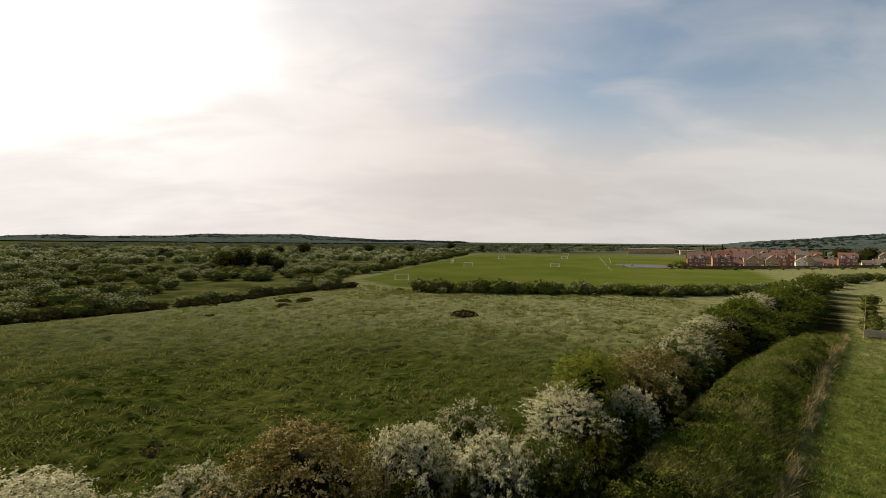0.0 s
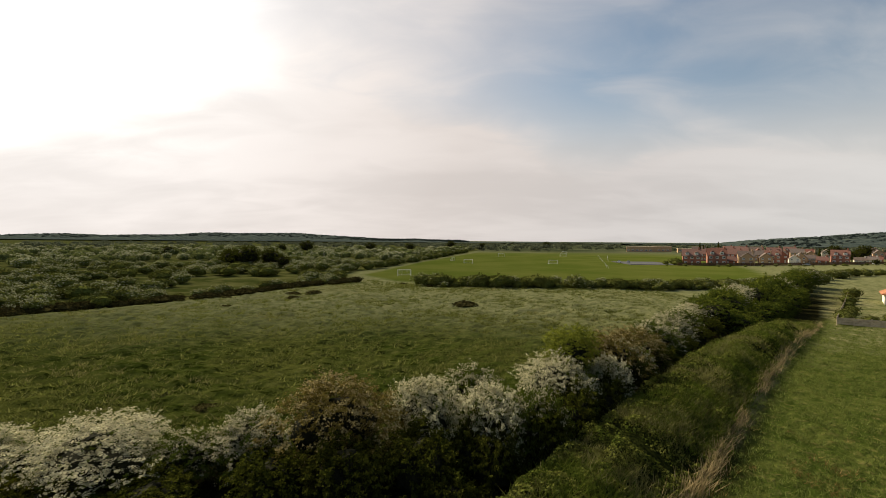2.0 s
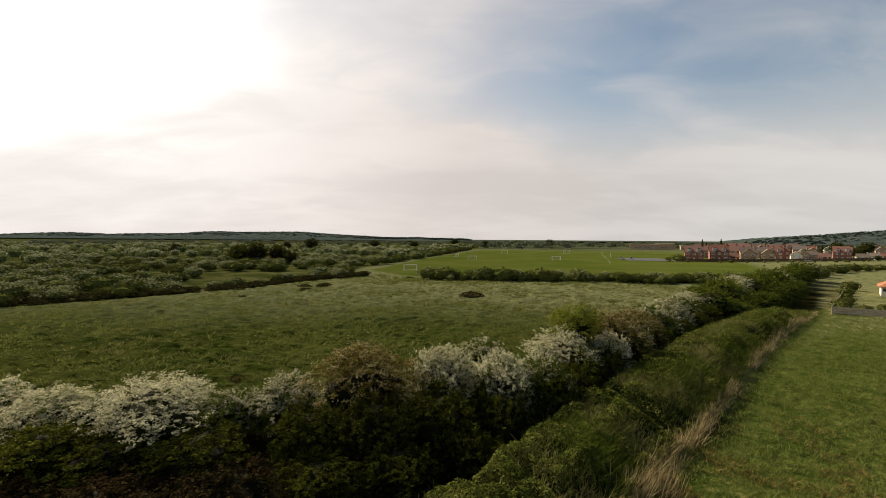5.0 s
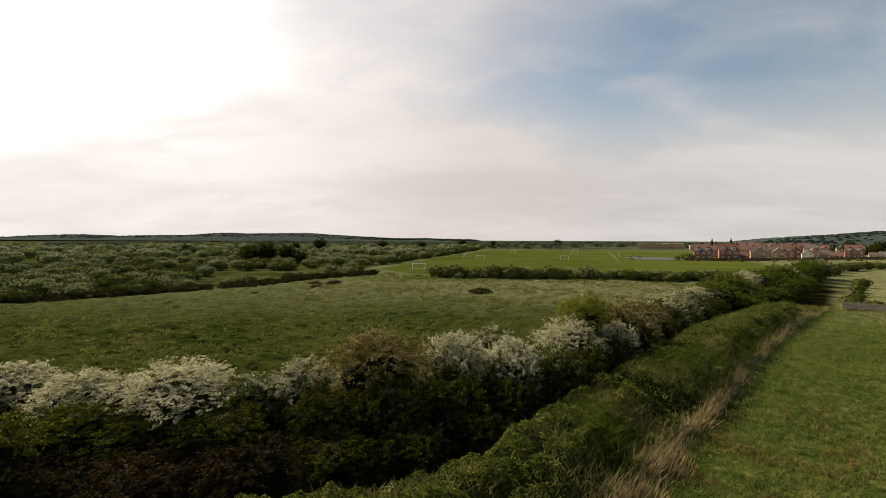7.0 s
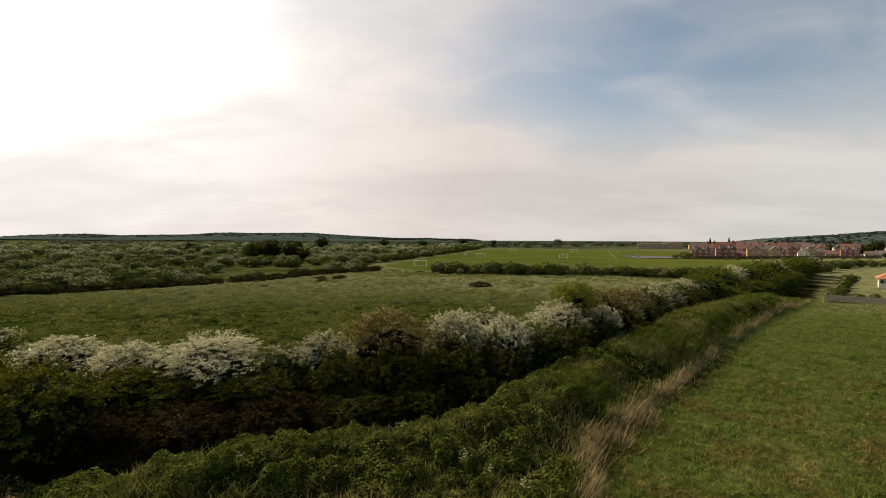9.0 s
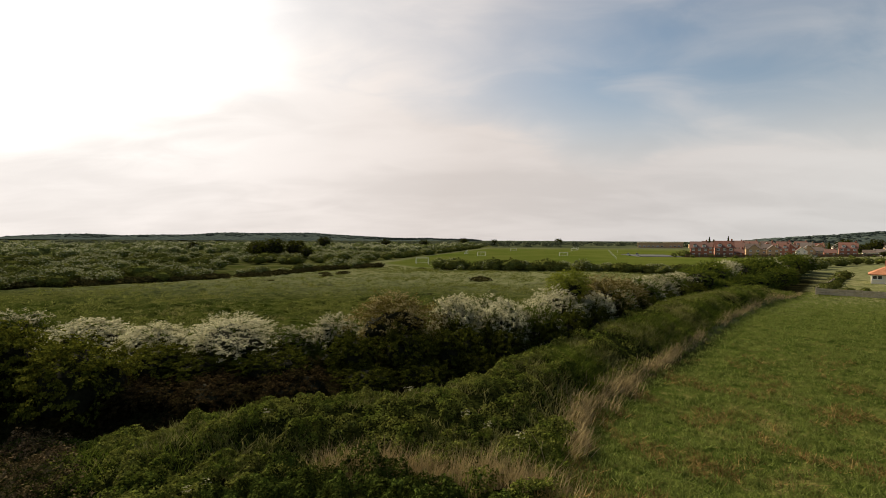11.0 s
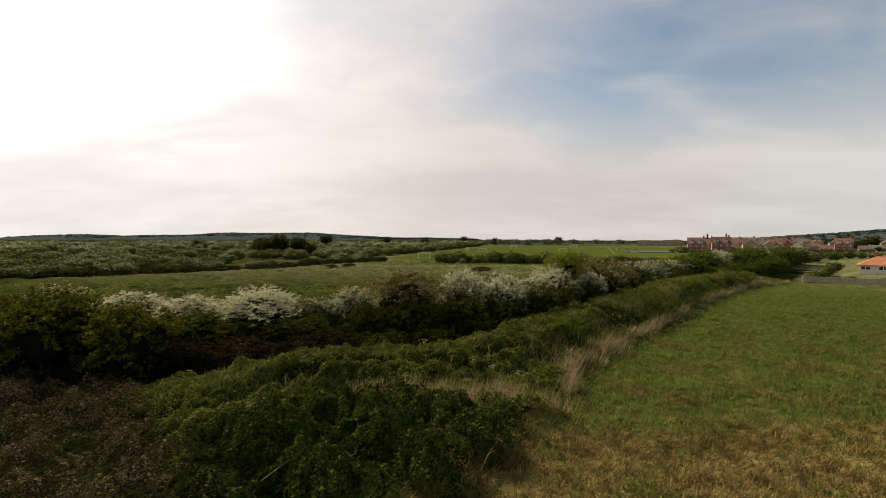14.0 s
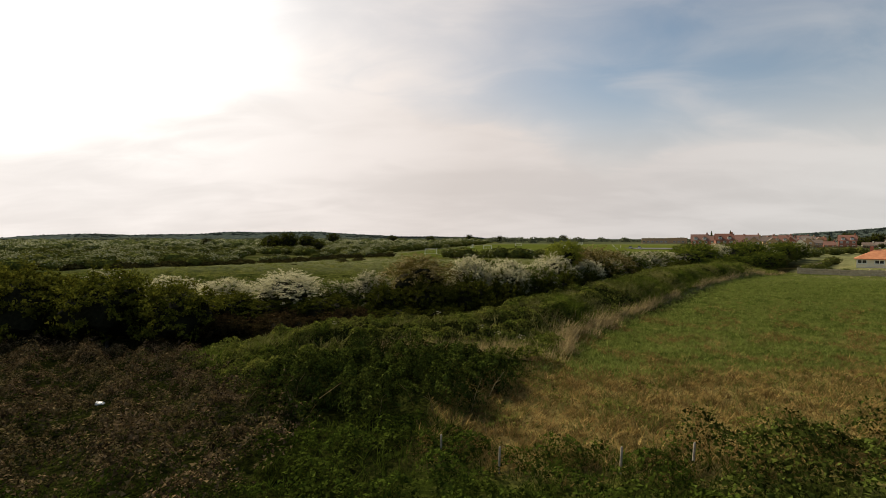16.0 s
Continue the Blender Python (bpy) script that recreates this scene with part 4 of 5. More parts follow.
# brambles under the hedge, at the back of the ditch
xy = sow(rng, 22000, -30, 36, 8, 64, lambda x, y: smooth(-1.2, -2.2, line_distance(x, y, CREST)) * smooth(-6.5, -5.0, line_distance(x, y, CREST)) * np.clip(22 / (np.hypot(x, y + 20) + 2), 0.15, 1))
stuff("ditch_brambles", leaves_over(rng, xy, 0.9, 0.105), DITCH_SHADE_LEAF, "brownish brambles in the shaded ditch below the hedge", "brambles")


def in_reeds(x, y):
    r = line_distance(x, y, REEDS)
    wide = 0.35 + 1.2 * np.exp(-((y - 15) / 6.0) ** 2)
    return np.exp(-((r - 0.25 * wide) / (0.6 * wide)) ** 2) * smooth(4, 11, y) * (0.35 + 0.65 * smooth(-0.3, 0.2, wave(x, y, 4.0, 3.3))) * (1 - smooth(66, 80, y)) * (1 - 0.86 * smooth(21, 29, y))


xy = sow(rng, 800, -1, 70, 0, 82, lambda x, y: in_reeds(x, y) * smooth(0.35, 0.7, lumps(x, y, 1.1, 5.0)) * np.clip(24 / (np.hypot(x, y + 20) + 2), 0.2, 1))
stuff("dry_reeds", blades(rng, xy, 5, 0.85, 0.019, 0.22, 0.34, (0.40, 0.12)), REED_DRY, "pale dry reeds leaning along the field edge", "reeds")
xy = sow(rng, 620, 2, 70, 4, 82, lambda x, y: np.exp(-((line_distance(x, y, REEDS) - 0.2) / 0.32) ** 2) * smooth(0.25, 0.6, lumps(x, y, 1.6, 2.0)) * np.clip(24 / (np.hypot(x, y + 20) + 2), 0.25, 1))
stuff("edge_stalks", blades(rng, xy, 5, 0.55, 0.020, 0.14, 0.40, (0.35, 0.1)), REED_DRY, "thin line of dead stalks along the field edge", "reeds")
xy = sow(rng, 420, -11, 5, -2, 6, in_gap)
stuff("hollow_reeds", blades(rng, xy, 9, 0.85, 0.016, 0.12, 0.35, (0.15, 0.0)), REED_DRY, "short dead reeds in the hollow by the brambles", "reeds")


def in_dry(x, y):
    return np.clip(zones(x, y)[1], 0, 1)


xy = sow(rng, 5200, -6, 40, -13, 30, lambda x, y: in_dry(x, y) * np.clip(20 / (np.hypot(x, y + 22) + 1), 0.2, 1) * smooth(26, 4, y))
stuff("dry_grass", blades(rng, xy, 8, 0.27, 0.017, 0.14, 0.95, (0.2, 0.0)), BLADE_DRY, "dry tan grass flattened in tufts", "grass")
xy = sow(rng, 2800, -6, 36, -13, 5, lambda x, y: in_dry(x, y) * (0.35 + 0.65 * smooth(0.0, 0.5, wave(x, y, 2.4, 9.0))))
stuff("strip_grass", blades(rng, xy, 6, 0.30, 0.014, 0.12, 0.6), BLADE_MEADOW, "short green grass coming through the dry strip", "grass")
xy = sow(rng, 2200, 0, 40, -4, 34, lambda x, y: zones(x, y)[0] * smooth(0.0, 0.55, wave(x, y, 2.2, 6.6)) * smooth(34, 6, y))
stuff("field_straw", blades(rng, xy, 7, 0.24, 0.020, 0.16, 1.0), BLADE_DRY, "dead tan tufts lying in the field grass", "grass")
xy = sow(rng, 9000, -3, 34, -12, 2, lambda x, y: in_dry(x, y) * smooth(0.0, 0.6, wave(x, y, 2.0, 4.0)))
stuff("strip_weeds", leaves_over(rng, xy, 0.25, 0.07), WEED_LEAF, "small weeds among the dry grass strip")
xy = sow(rng, 19000, 0, 90, -4, 84, lambda x, y: zones(x, y)[0] * np.clip(30 / (np.hypot(x, y + 22) + 1), 0.2, 1))
stuff("field_grass", blades(rng, xy, 7, 0.22, 0.026, 0.16, 0.6), BLADE_FIELD, "short uneven field grass", "grass")


def in_meadow(x, y):
    h, s, f = line_distance(x, y, HEDGE), line_distance(x, y, SCRUB), line_distance(x, y, FAR_HEDGE)
    return smooth(-3, -6, h) * smooth(0, 4, s) * smooth(-2, 2, f + 500 * (y < 120))


xy = sow(rng, 20000, -85, 60, 18, 150, lambda x, y: in_meadow(x, y) * np.clip(45 / (np.hypot(x, y) + 1), 0.2, 1) * (0.25 + 0.75 * smooth(-0.2, 0.4, wave(x, y, 9.0, 1.0))))
stuff("meadow_tussocks", blades(rng, xy, 6, 0.42, 0.07, 0.18, 0.7, (0.25, -0.1)), BLADE_MEADOW, "coarse green grass tussocks across the meadow", "grass")
xy = sow(rng, 2600, -85, 60, 18, 150, lambda x, y: in_meadow(x, y) * smooth(0.15, 0.6, wave(x, y, 16.0, 2.7)) * np.clip(60 / (np.hypot(x, y) + 1), 0.2, 1))
stuff("meadow_straw", blades(rng, xy, 6, 0.40, 0.04, 0.2, 0.6, (0.25, -0.1)), BANK_STRAW, "pale seeding grass in drifts across the meadow", "grass")


def cow_parsley(seed):
    """A weed with a leafy base and flat white flower heads on stems."""
    g = np.random.default_rng(seed)
    root = new("cow_parsley")
    bm = bmesh.new()
    for k in range(9):
        a, d, h = g.random() * 6.3, 0.35 * g.random() ** 0.5, 0.75 + 0.4 * g.random()
        p = Vector((d * math.cos(a), d * math.sin(a), h))
        stem(bm, (p.x * 0.3, p.y * 0.3, 0), p, 0.010, 0.006, 4)
        tagged(card_object("flower_head", cards(g, np.array(p) + g.normal(size=(14, 3)) * np.array([0.07, 0.07, 0.012]), np.full(14, 0.03), None, 0.8, 0.8), BLOSSOM_CREAM, root), kind="stuff")
    bmesh_object("stalk", bm, BLADE_GREEN, root)
    card_object("foliage", cards(g, g.normal(size=(160, 3)) * np.array([0.24, 0.24, 0.15]) + np.array([0, 0, 0.4]), np.full(160, 0.08), None, 1.0, 0.4), WEED_LEAF, root)
    return tagged(root, "cow parsley with flat cream flower heads among nettles", "wildflower", "cow parsley")


parsley = cow_parsley(3)
R = random.Random(12)
for x, y in ((-1.0, 6.9), (0.6, 5.6), (-13.0, -0.3), (-12.6, 0.1), (-5.6, 9.4), (-2.2, 7.6), (-12.6, 5.9)):
    put(parsley, x, y, R.uniform(0.6, 0.85), R.uniform(0, 360), -0.05)


def dead_stem(x, y, length, lean, turn):
    """A bare bent stalk left from last year, with two side twigs."""
    bm = bmesh.new()
    a = (lean * length * 0.5, 0, length * 0.55)
    b = (lean * length * 1.2, 0.1 * length, length)
    stem(bm, (0, 0, -0.2), a, 0.020, 0.015, 5)
    stem(bm, a, b, 0.015, 0.008, 5)
    stem(bm, a, (a[0] + 0.2 * length, -0.2 * length, a[2] + 0.2 * length), 0.010, 0.006, 4)
    stem(bm, (a[0] * 0.6, 0, a[2] * 0.6), (a[0] * 0.6 - 0.1 * length, 0.18 * length, a[2] * 0.6 + 0.22 * length), 0.010, 0.006, 4)
    ob = bmesh_object("dead_stem", bm, REED_DRY)
    ob.matrix_basis = pose(x, y, float(ground_z(x, y)), 0, 0, turn)
    return tagged(ob, "bare pale dead stalk leaning out of the brambles", "dead stalk", "dead stalks")


R = random.Random(44)
for x, y in ((-11.0, -5.2), (-8.2, -7.0), (-6.4, -7.6), (-5.0, -7.2), (-4.0, -8.4), (-3.4, -6.8), (-2.6, -7.6), (-1.9, -5.8), (-9.6, -7.6), (-12.6, -7.2), (-6.0, 4.0), (-1.6, 8.6), (0.6, 9.4), (1.8, 4.4)):
    dead_stem(x, y, R.uniform(0.9, 1.5), R.uniform(0.3, 1.0), R.uniform(0, 360))


# ---- built things ----
WHITE_PAINT = surface("white_paint", (0.80, 0.80, 0.78), (0.62, 0.62, 0.60), 2.0, 20.0, 0.5, 0.0)
OLD_WOOD = surface("weathered_wood", (0.42, 0.36, 0.28), (0.20, 0.17, 0.13), 6.0, 60.0, 0.9, 0.01)
GREY_WOOD = surface("grey_boards", (0.56, 0.46, 0.33), (0.38, 0.30, 0.21), 2.0, 25.0, 0.9, 0.01)
BROWN_WOOD = surface("brown_boards", (0.17, 0.10, 0.055), (0.09, 0.055, 0.035), 1.0, 12.0, 0.9, 0.01)
BRICK_RED = surface("red_brick", (0.40, 0.160, 0.100), (0.27, 0.108, 0.070), 0.8, 9.0, 0.9, 0.01, random_tint=0.15)
BRICK_BUFF = surface("buff_brick", (0.50, 0.34, 0.20), (0.40, 0.26, 0.15), 0.8, 9.0, 0.9, 0.01, random_tint=0.15)
TILE_RED = surface("red_roof_tile", (0.22, 0.090, 0.062), (0.13, 0.060, 0.045), 0.9, 7.0, 0.85, 0.02, random_tint=0.2)
TILE_GREY = surface("grey_roof_tile", (0.16, 0.115, 0.092), (0.095, 0.072, 0.062), 0.9, 7.0, 0.85, 0.02, random_tint=0.2)
TILE_ORANGE = surface("orange_roof_tile", (0.42, 0.19, 0.10), (0.30, 0.125, 0.065), 0.9, 7.0, 0.85, 0.02)
RENDER_CREAM = surface("cream_render", (0.84, 0.77, 0.64), (0.74, 0.67, 0.55), 0.8, 12.0, 0.85, 0.005)
GLASS = surface("window_glass", (0.05, 0.055, 0.06), (0.02, 0.022, 0.026), 0.5, 3.0, 0.08, 0.0)
ASPHALT = surface("asphalt", (0.11, 0.11, 0.11), (0.07, 0.07, 0.072), 0.3, 6.0, 0.9, 0.0)
CAR_PAINT = surface("car_paint", (0.70, 0.70, 0.72), (0.62, 0.62, 0.64), 1.0, 4.0, 0.25, 0.0, random_tint=0.6)
RUBBER = surface("rubber", (0.03, 0.03, 0.03), (0.015, 0.015, 0.015), 4.0, 30.0, 0.8, 0.0)
NET = surface("goal_net", (0.55, 0.56, 0.55), (0.45, 0.45, 0.44), 2.0, 20.0, 0.8, 0.0)


def box(bm, x0, x1, y0, y1, z0, z1):
    v = [bm.verts.new(p) for p in ((x0, y0, z0), (x1, y0, z0), (x1, y1, z0), (x0, y1, z0), (x0, y0, z1), (x1, y0, z1), (x1, y1, z1), (x0, y1, z1))]
    for f in ((3, 2, 1, 0), (4, 5, 6, 7), (0, 1, 5, 4), (1, 2, 6, 5), (2, 3, 7, 6), (3, 0, 4, 7)):
        bm.faces.new([v[k] for k in f])
    return v


def part(name, bm, mat, parent, label=""):
    return bmesh_object(name, bm, mat, parent, label)


def slab(bm, pts, thick):
    """A sloping panel of even thickness from four corners."""
    top = [bm.verts.new(p) for p in pts]
    low = [bm.verts.new((p[0], p[1], p[2] - thick)) for p in pts]
    bm.faces.new(top)
    bm.faces.new(low[::-1])
    n = len(pts)
    for k in range(n):
        bm.faces.new((top[k], low[k], low[(k + 1) % n], top[(k + 1) % n]))


SHARED = {}


def window_part(parent, x, y, z, w, h):
    """White frame with a bar, and a dark pane set back in it."""
    key = (w, h)
    if key not in SHARED:
        bm = bmesh.new()
        for a, b, c, d in ((-w / 2, w / 2, 0, 0.26), (-w / 2, w / 2, h - 0.22, h), (-w / 2, -w / 2 + 0.22, 0.26, h - 0.22), (w / 2 - 0.22, w / 2, 0.26, h - 0.22), (-0.10, 0.10, 0.26, h - 0.22)):
            box(bm, a, b, -0.10, 0.0, c, d)
        f = bpy.data.meshes.new("window")
        bm.to_mesh(f)
        bm.free()
        f.materials.append(WHITE_PAINT)
        bm = bmesh.new()
        box(bm, -w / 2 + 0.1, w / 2 - 0.1, -0.05, -0.02, 0.1, h - 0.1)
        g = bpy.data.meshes.new("pane")
        bm.to_mesh(g)
        bm.free()
        g.materials.append(GLASS)
        SHARED[key] = (f, g)
    f, g = SHARED[key]
    ob = new("window", f)
    ob.parent, ob.location = parent, (x, y, z)
    pane = new("pane", g)
    pane.parent = ob
    return ob


def house(w, d, eaves, ridge, wall_mat, roof_mat, dormers, label, windows=(3, 2), gable_front=False):
    root = new("house")
    bm = bmesh.new()
    box(bm, -w / 2, w / 2, 0, d, -0.6, eaves)
    if gable_front:
        for y in (0, d):
            bm.faces.new([bm.verts.new(p) for p in ((-w / 2, y, eaves), (w / 2, y, eaves), (0, y, ridge - 0.1))])
    else:
        for x in (-w / 2, w / 2):
            bm.faces.new([bm.verts.new(p) for p in ((x, 0, eaves), (x, d, eaves), (x, d / 2, ridge - 0.1))])
    part("wall", bm, wall_mat, root)
    bm = bmesh.new()
    o, drop = 0.35, 0.25
    if gable_front:
        slab(bm, ((-w / 2 - o, -o, eaves - drop), (0, -o, ridge), (0, d + o, ridge), (-w / 2 - o, d + o, eaves - drop)), 0.18)
        slab(bm, ((0, -o, ridge), (w / 2 + o, -o, eaves - drop), (w / 2 + o, d + o, eaves - drop), (0, d + o, ridge)), 0.18)
    else:
        slab(bm, ((-w / 2 - o, -o, eaves - drop), (w / 2 + o, -o, eaves - drop), (w / 2 + o, d / 2, ridge), (-w / 2 - o, d / 2, ridge)), 0.18)
        slab(bm, ((-w / 2 - o, d / 2, ridge), (w / 2 + o, d / 2, ridge), (w / 2 + o, d + o, eaves - drop), (-w / 2 - o, d + o, eaves - drop)), 0.18)
    roof = part("roof", bm, roof_mat, root)
    bm = bmesh.new()
    cx = w / 2 - 0.9
    box(bm, cx - 0.4, cx + 0.4, d / 2 - 0.35, d / 2 + 0.35, ridge - 1.2, ridge + 0.9)
    box(bm, cx - 0.47, cx + 0.47, d / 2 - 0.42, d / 2 + 0.42, ridge + 0.9, ridge + 1.05)
    part("chimney", bm, wall_mat, root)
    cols, rows = windows
    for r in range(rows):
        for c in range(cols):
            x = -w / 2 + w * (c + 0.5) / cols
            if r == 0 and c == cols // 2:
                bm = bmesh.new()
                box(bm, x - 0.5, x + 0.5, -0.08, 0.0, 0.0, 2.1)
                part("door", bm, WHITE_PAINT, root, "white front door")
                bm = bmesh.new()
                slab(bm, ((x - 0.9, -0.9, 2.35), (x + 0.9, -0.9, 2.35), (x + 0.9, 0, 2.75), (x - 0.9, 0, 2.75)), 0.1)
                part("porch_roof", bm, roof_mat, root)
            else:
                window_part(root, x, -0.01, 0.85 + 2.7 * r, 1.5, 1.35)
    for k in range(dormers):
        x = -w / 2 + w * (k + 0.5) / dormers
        z = eaves + 0.35
        bm = bmesh.new()
        box(bm, x - 0.95, x + 0.95, 0.55, d / 2, z - 0.2, z + 1.45)
        dm = part("dormer", bm, WHITE_PAINT, root, "white dormer")
        bm = bmesh.new()
        slab(bm, ((x - 1.15, 0.3, z + 1.4), (x, 0.3, z + 2.15), (x, d / 2, z + 2.15), (x - 1.15, d / 2, z + 1.4)), 0.12)
        slab(bm, ((x, 0.3, z + 2.15), (x + 1.15, 0.3, z + 1.4), (x + 1.15, d / 2, z + 1.4), (x, d / 2, z + 2.15)), 0.12)
        part("dormer_roof", bm, roof_mat, dm)
        window_part(dm, x, 0.54, z + 0.1, 1.3, 1.2)
    return tagged(root, label, "house", "houses of the estate")


town_red = house(9.5, 8.5, 5.4, 9.2, BRICK_RED, TILE_RED, 2, "red brick house with white dormers and a red tiled roof")
town_buff = house(9.0, 8.0, 5.2, 8.4, BRICK_BUFF, TILE_GREY, 0, "buff brick house with a grey tiled roof")
gable_buff = house(8.0, 9.0, 5.0, 8.4, BRICK_BUFF, TILE_GREY, 0, "buff brick house with its gable to the field", (2, 2), True)
gable_red = house(8.0, 9.0, 5.0, 8.6, BRICK_RED, TILE_RED, 0, "red brick house with its gable to the field", (2, 2), True)
gable_cream = house(8.0, 9.0, 5.0, 8.4, RENDER_CREAM, TILE_GREY, 0, "cream rendered house with its gable to the field", (2, 2), True)
long_red = house(16.0, 8.5, 5.4, 8.8, BRICK_RED, TILE_RED, 0, "terrace of red brick houses with red tiled roofs", (6, 2))
low_buff = house(8.0, 7.0, 2.6, 5.0, RENDER_CREAM, TILE_GREY, 0, "low pale bungalow with a grey tiled roof", (3, 1))
low_red = house(7.0, 6.0, 2.6, 5.2, BRICK_RED, TILE_RED, 0, "low red brick garage block with a tiled roof", (2, 1))
for proto, x, y, turn, sc in (
    (town_red, 131.5, 272, 22, 1.0), (town_red, 148, 276, 22, 1.05), (low_red, 158, 280, 22, 0.95), 
    (gable_buff, 163.5, 273, 30, 0.9), (town_buff, 173, 290, 24, 0.95), (gable_buff, 181, 284, 26, 0.85), (town_red, 199, 306, 30, 0.9), (gable_red, 210, 314, 28, 0.9),
    (gable_cream, 199, 286, 30, 0.72), (gable_buff, 208, 294, 30, 0.85), (town_buff, 217, 299, 30, 0.7), (town_red, 239, 303, 34, 0.98), (low_red, 228, 303, 30, 0.9),
    (long_red, 170, 330, 22, 0.95), (long_red, 190, 338, 24, 0.9), (town_buff, 208, 334, 24, 0.9), (town_buff, 226, 340, 26, 0.9), (town_buff, 252, 350, 30, 0.75), (gable_red, 184, 352, 22, 0.9),
    (low_buff, 262, 316, 34, 0.8), (low_buff, 276, 324, 36, 0.85), (low_red, 290, 336, 36, 0.8), (town_buff, 305, 372, 34, 0.7), (low_buff, 320, 350, 36, 0.9),
    (long_red, 200, 366, 26, 1.0), (gable_red, 218, 352, 26, 1.0), (town_buff, 196, 396, 26, 1.1), (long_red, 224, 392, 26, 1.1),
    (town_red, 246, 378, 28, 1.0), (gable_buff, 240, 330, 28, 0.9), (town_buff, 268, 384, 30, 1.0), (gable_red, 232, 420, 28, 1.1), (town_buff, 258, 420, 28, 1.1), (long_red, 284, 400, 30, 0.9), (town_buff, 330, 420, 32, 0.9), (gable_buff, 345, 400, 34, 0.9),
    (low_buff, 340, 372, 36, 1.0), (town_red, 300, 440, 30, 1.0), (low_red, 360, 410, 34, 1.0), (gable_cream, 312, 412, 30, 0.9), (gable_cream, 255, 398, 30, 0.9), (town_buff, 380, 450, 34, 1.0)):
    m = pose(x, y, float(ground_z(x, y)), 0, 0, -turn)
    first = proto.name not in placed
    placed[proto.name] = True
    ob = proto if first else copy_thing(proto, m)
    ob.matrix_basis = m @ Matrix.Diagonal((sc, sc, sc, 1))


def flat_building(w, d, h, label):
    """A low pale block with a parapet and a band of windows."""
    root = new("flat_roofed_building")
    bm = bmesh.new()
    box(bm, -w / 2, w / 2, 0, d, -0.5, h)
    part("wall", bm, BRICK_BUFF, root)
    bm = bmesh.new()
    box(bm, -w / 2 - 0.4, w / 2 + 0.4, -0.4, d + 0.4, h, h + 0.5)
    part("roof", bm, GREY_WOOD, root)
    for k in range(int(w / 5)):
        window_part(root, -w / 2 + 2.5 + 5 * k, -0.01, 1.2, 2.6, 1.6)
    return tagged(root, label, "building", "school buildings")


for w, x, y, h in ((34, 215, 575, 6.0), (22, 246, 590, 6.5), (18, 262, 560, 4.5)):
    b = flat_building(w, 12, h, "long pale flat-roofed building beyond the pitches")
    b.matrix_basis = pose(x, y, float(ground_z(x, y)), 0, 0, -18)


def bungalow():
    root = new("bungalow")
    w, d, h = 14.0, 9.0, 2.4
    bm = bmesh.new()
    box(bm, -w / 2, w / 2, 0, d, -0.5, h)
    part("wall", bm, RENDER_CREAM, root)
    bm = bmesh.new()
    box(bm, 2.0, 7.0, -3.0, -0.002, -0.5, h)
    part("front_wing", bm, RENDER_CREAM, root)
    bm = bmesh.new()
    a, e, r = 0.6, h - 0.1, 4.9
    slab(bm, ((-w / 2 - a, -a, e), (w / 2 + a, -a, e), (w / 2 - 4, d / 2, r), (-w / 2 + 4, d / 2, r)), 0.2)
    slab(bm, ((w / 2 + a, d + a, e), (-w / 2 - a, d + a, e), (-w / 2 + 4, d / 2, r), (w / 2 - 4, d / 2, r)), 0.2)
    slab(bm, ((-w / 2 - a, d + a, e), (-w / 2 - a, -a, e), (-w / 2 + 4, d / 2, r)), 0.2)
    slab(bm, ((w / 2 + a, -a, e), (w / 2 + a, d + a, e), (w / 2 - 4, d / 2, r)), 0.2)
    slab(bm, ((1.5, -3.5, e), (4.75, -3.5, e + 1.7), (4.75, 2.6, e + 1.7), (1.5, 2.0, e)), 0.2)
    slab(bm, ((4.75, -3.5, e + 1.7), (8.1, -3.5, e), (8.1, 2.0, e), (4.75, 2.6, e + 1.7)), 0.2)
    part("roof", bm, TILE_ORANGE, root)
    for x in (-5.8, -2.2):
        window_part(root, x, -0.01, 0.8, 2.2, 1.3)
    window_part(root, 4.75, -3.01, 0.8, 2.2, 1.3)
    bm = bmesh.new()
    box(bm, 0.2, 1.2, -0.08, 0, 0, 2.1)
    part("door", bm, WHITE_PAINT, root, "white glazed door")
    bm = bmesh.new()
    box(bm, -4.2, -3.4, d / 2 - 0.4, d / 2 + 0.4, 4.3, 5.8)
    part("chimney", bm, BRICK_RED, root)
    return tagged(root, "cream bungalow with a hipped orange tiled roof", "bungalow")


b = bungalow()
b.matrix_basis = pose(109.3, 110.5, float(ground_z(107, 112)), 0, 0, -38)


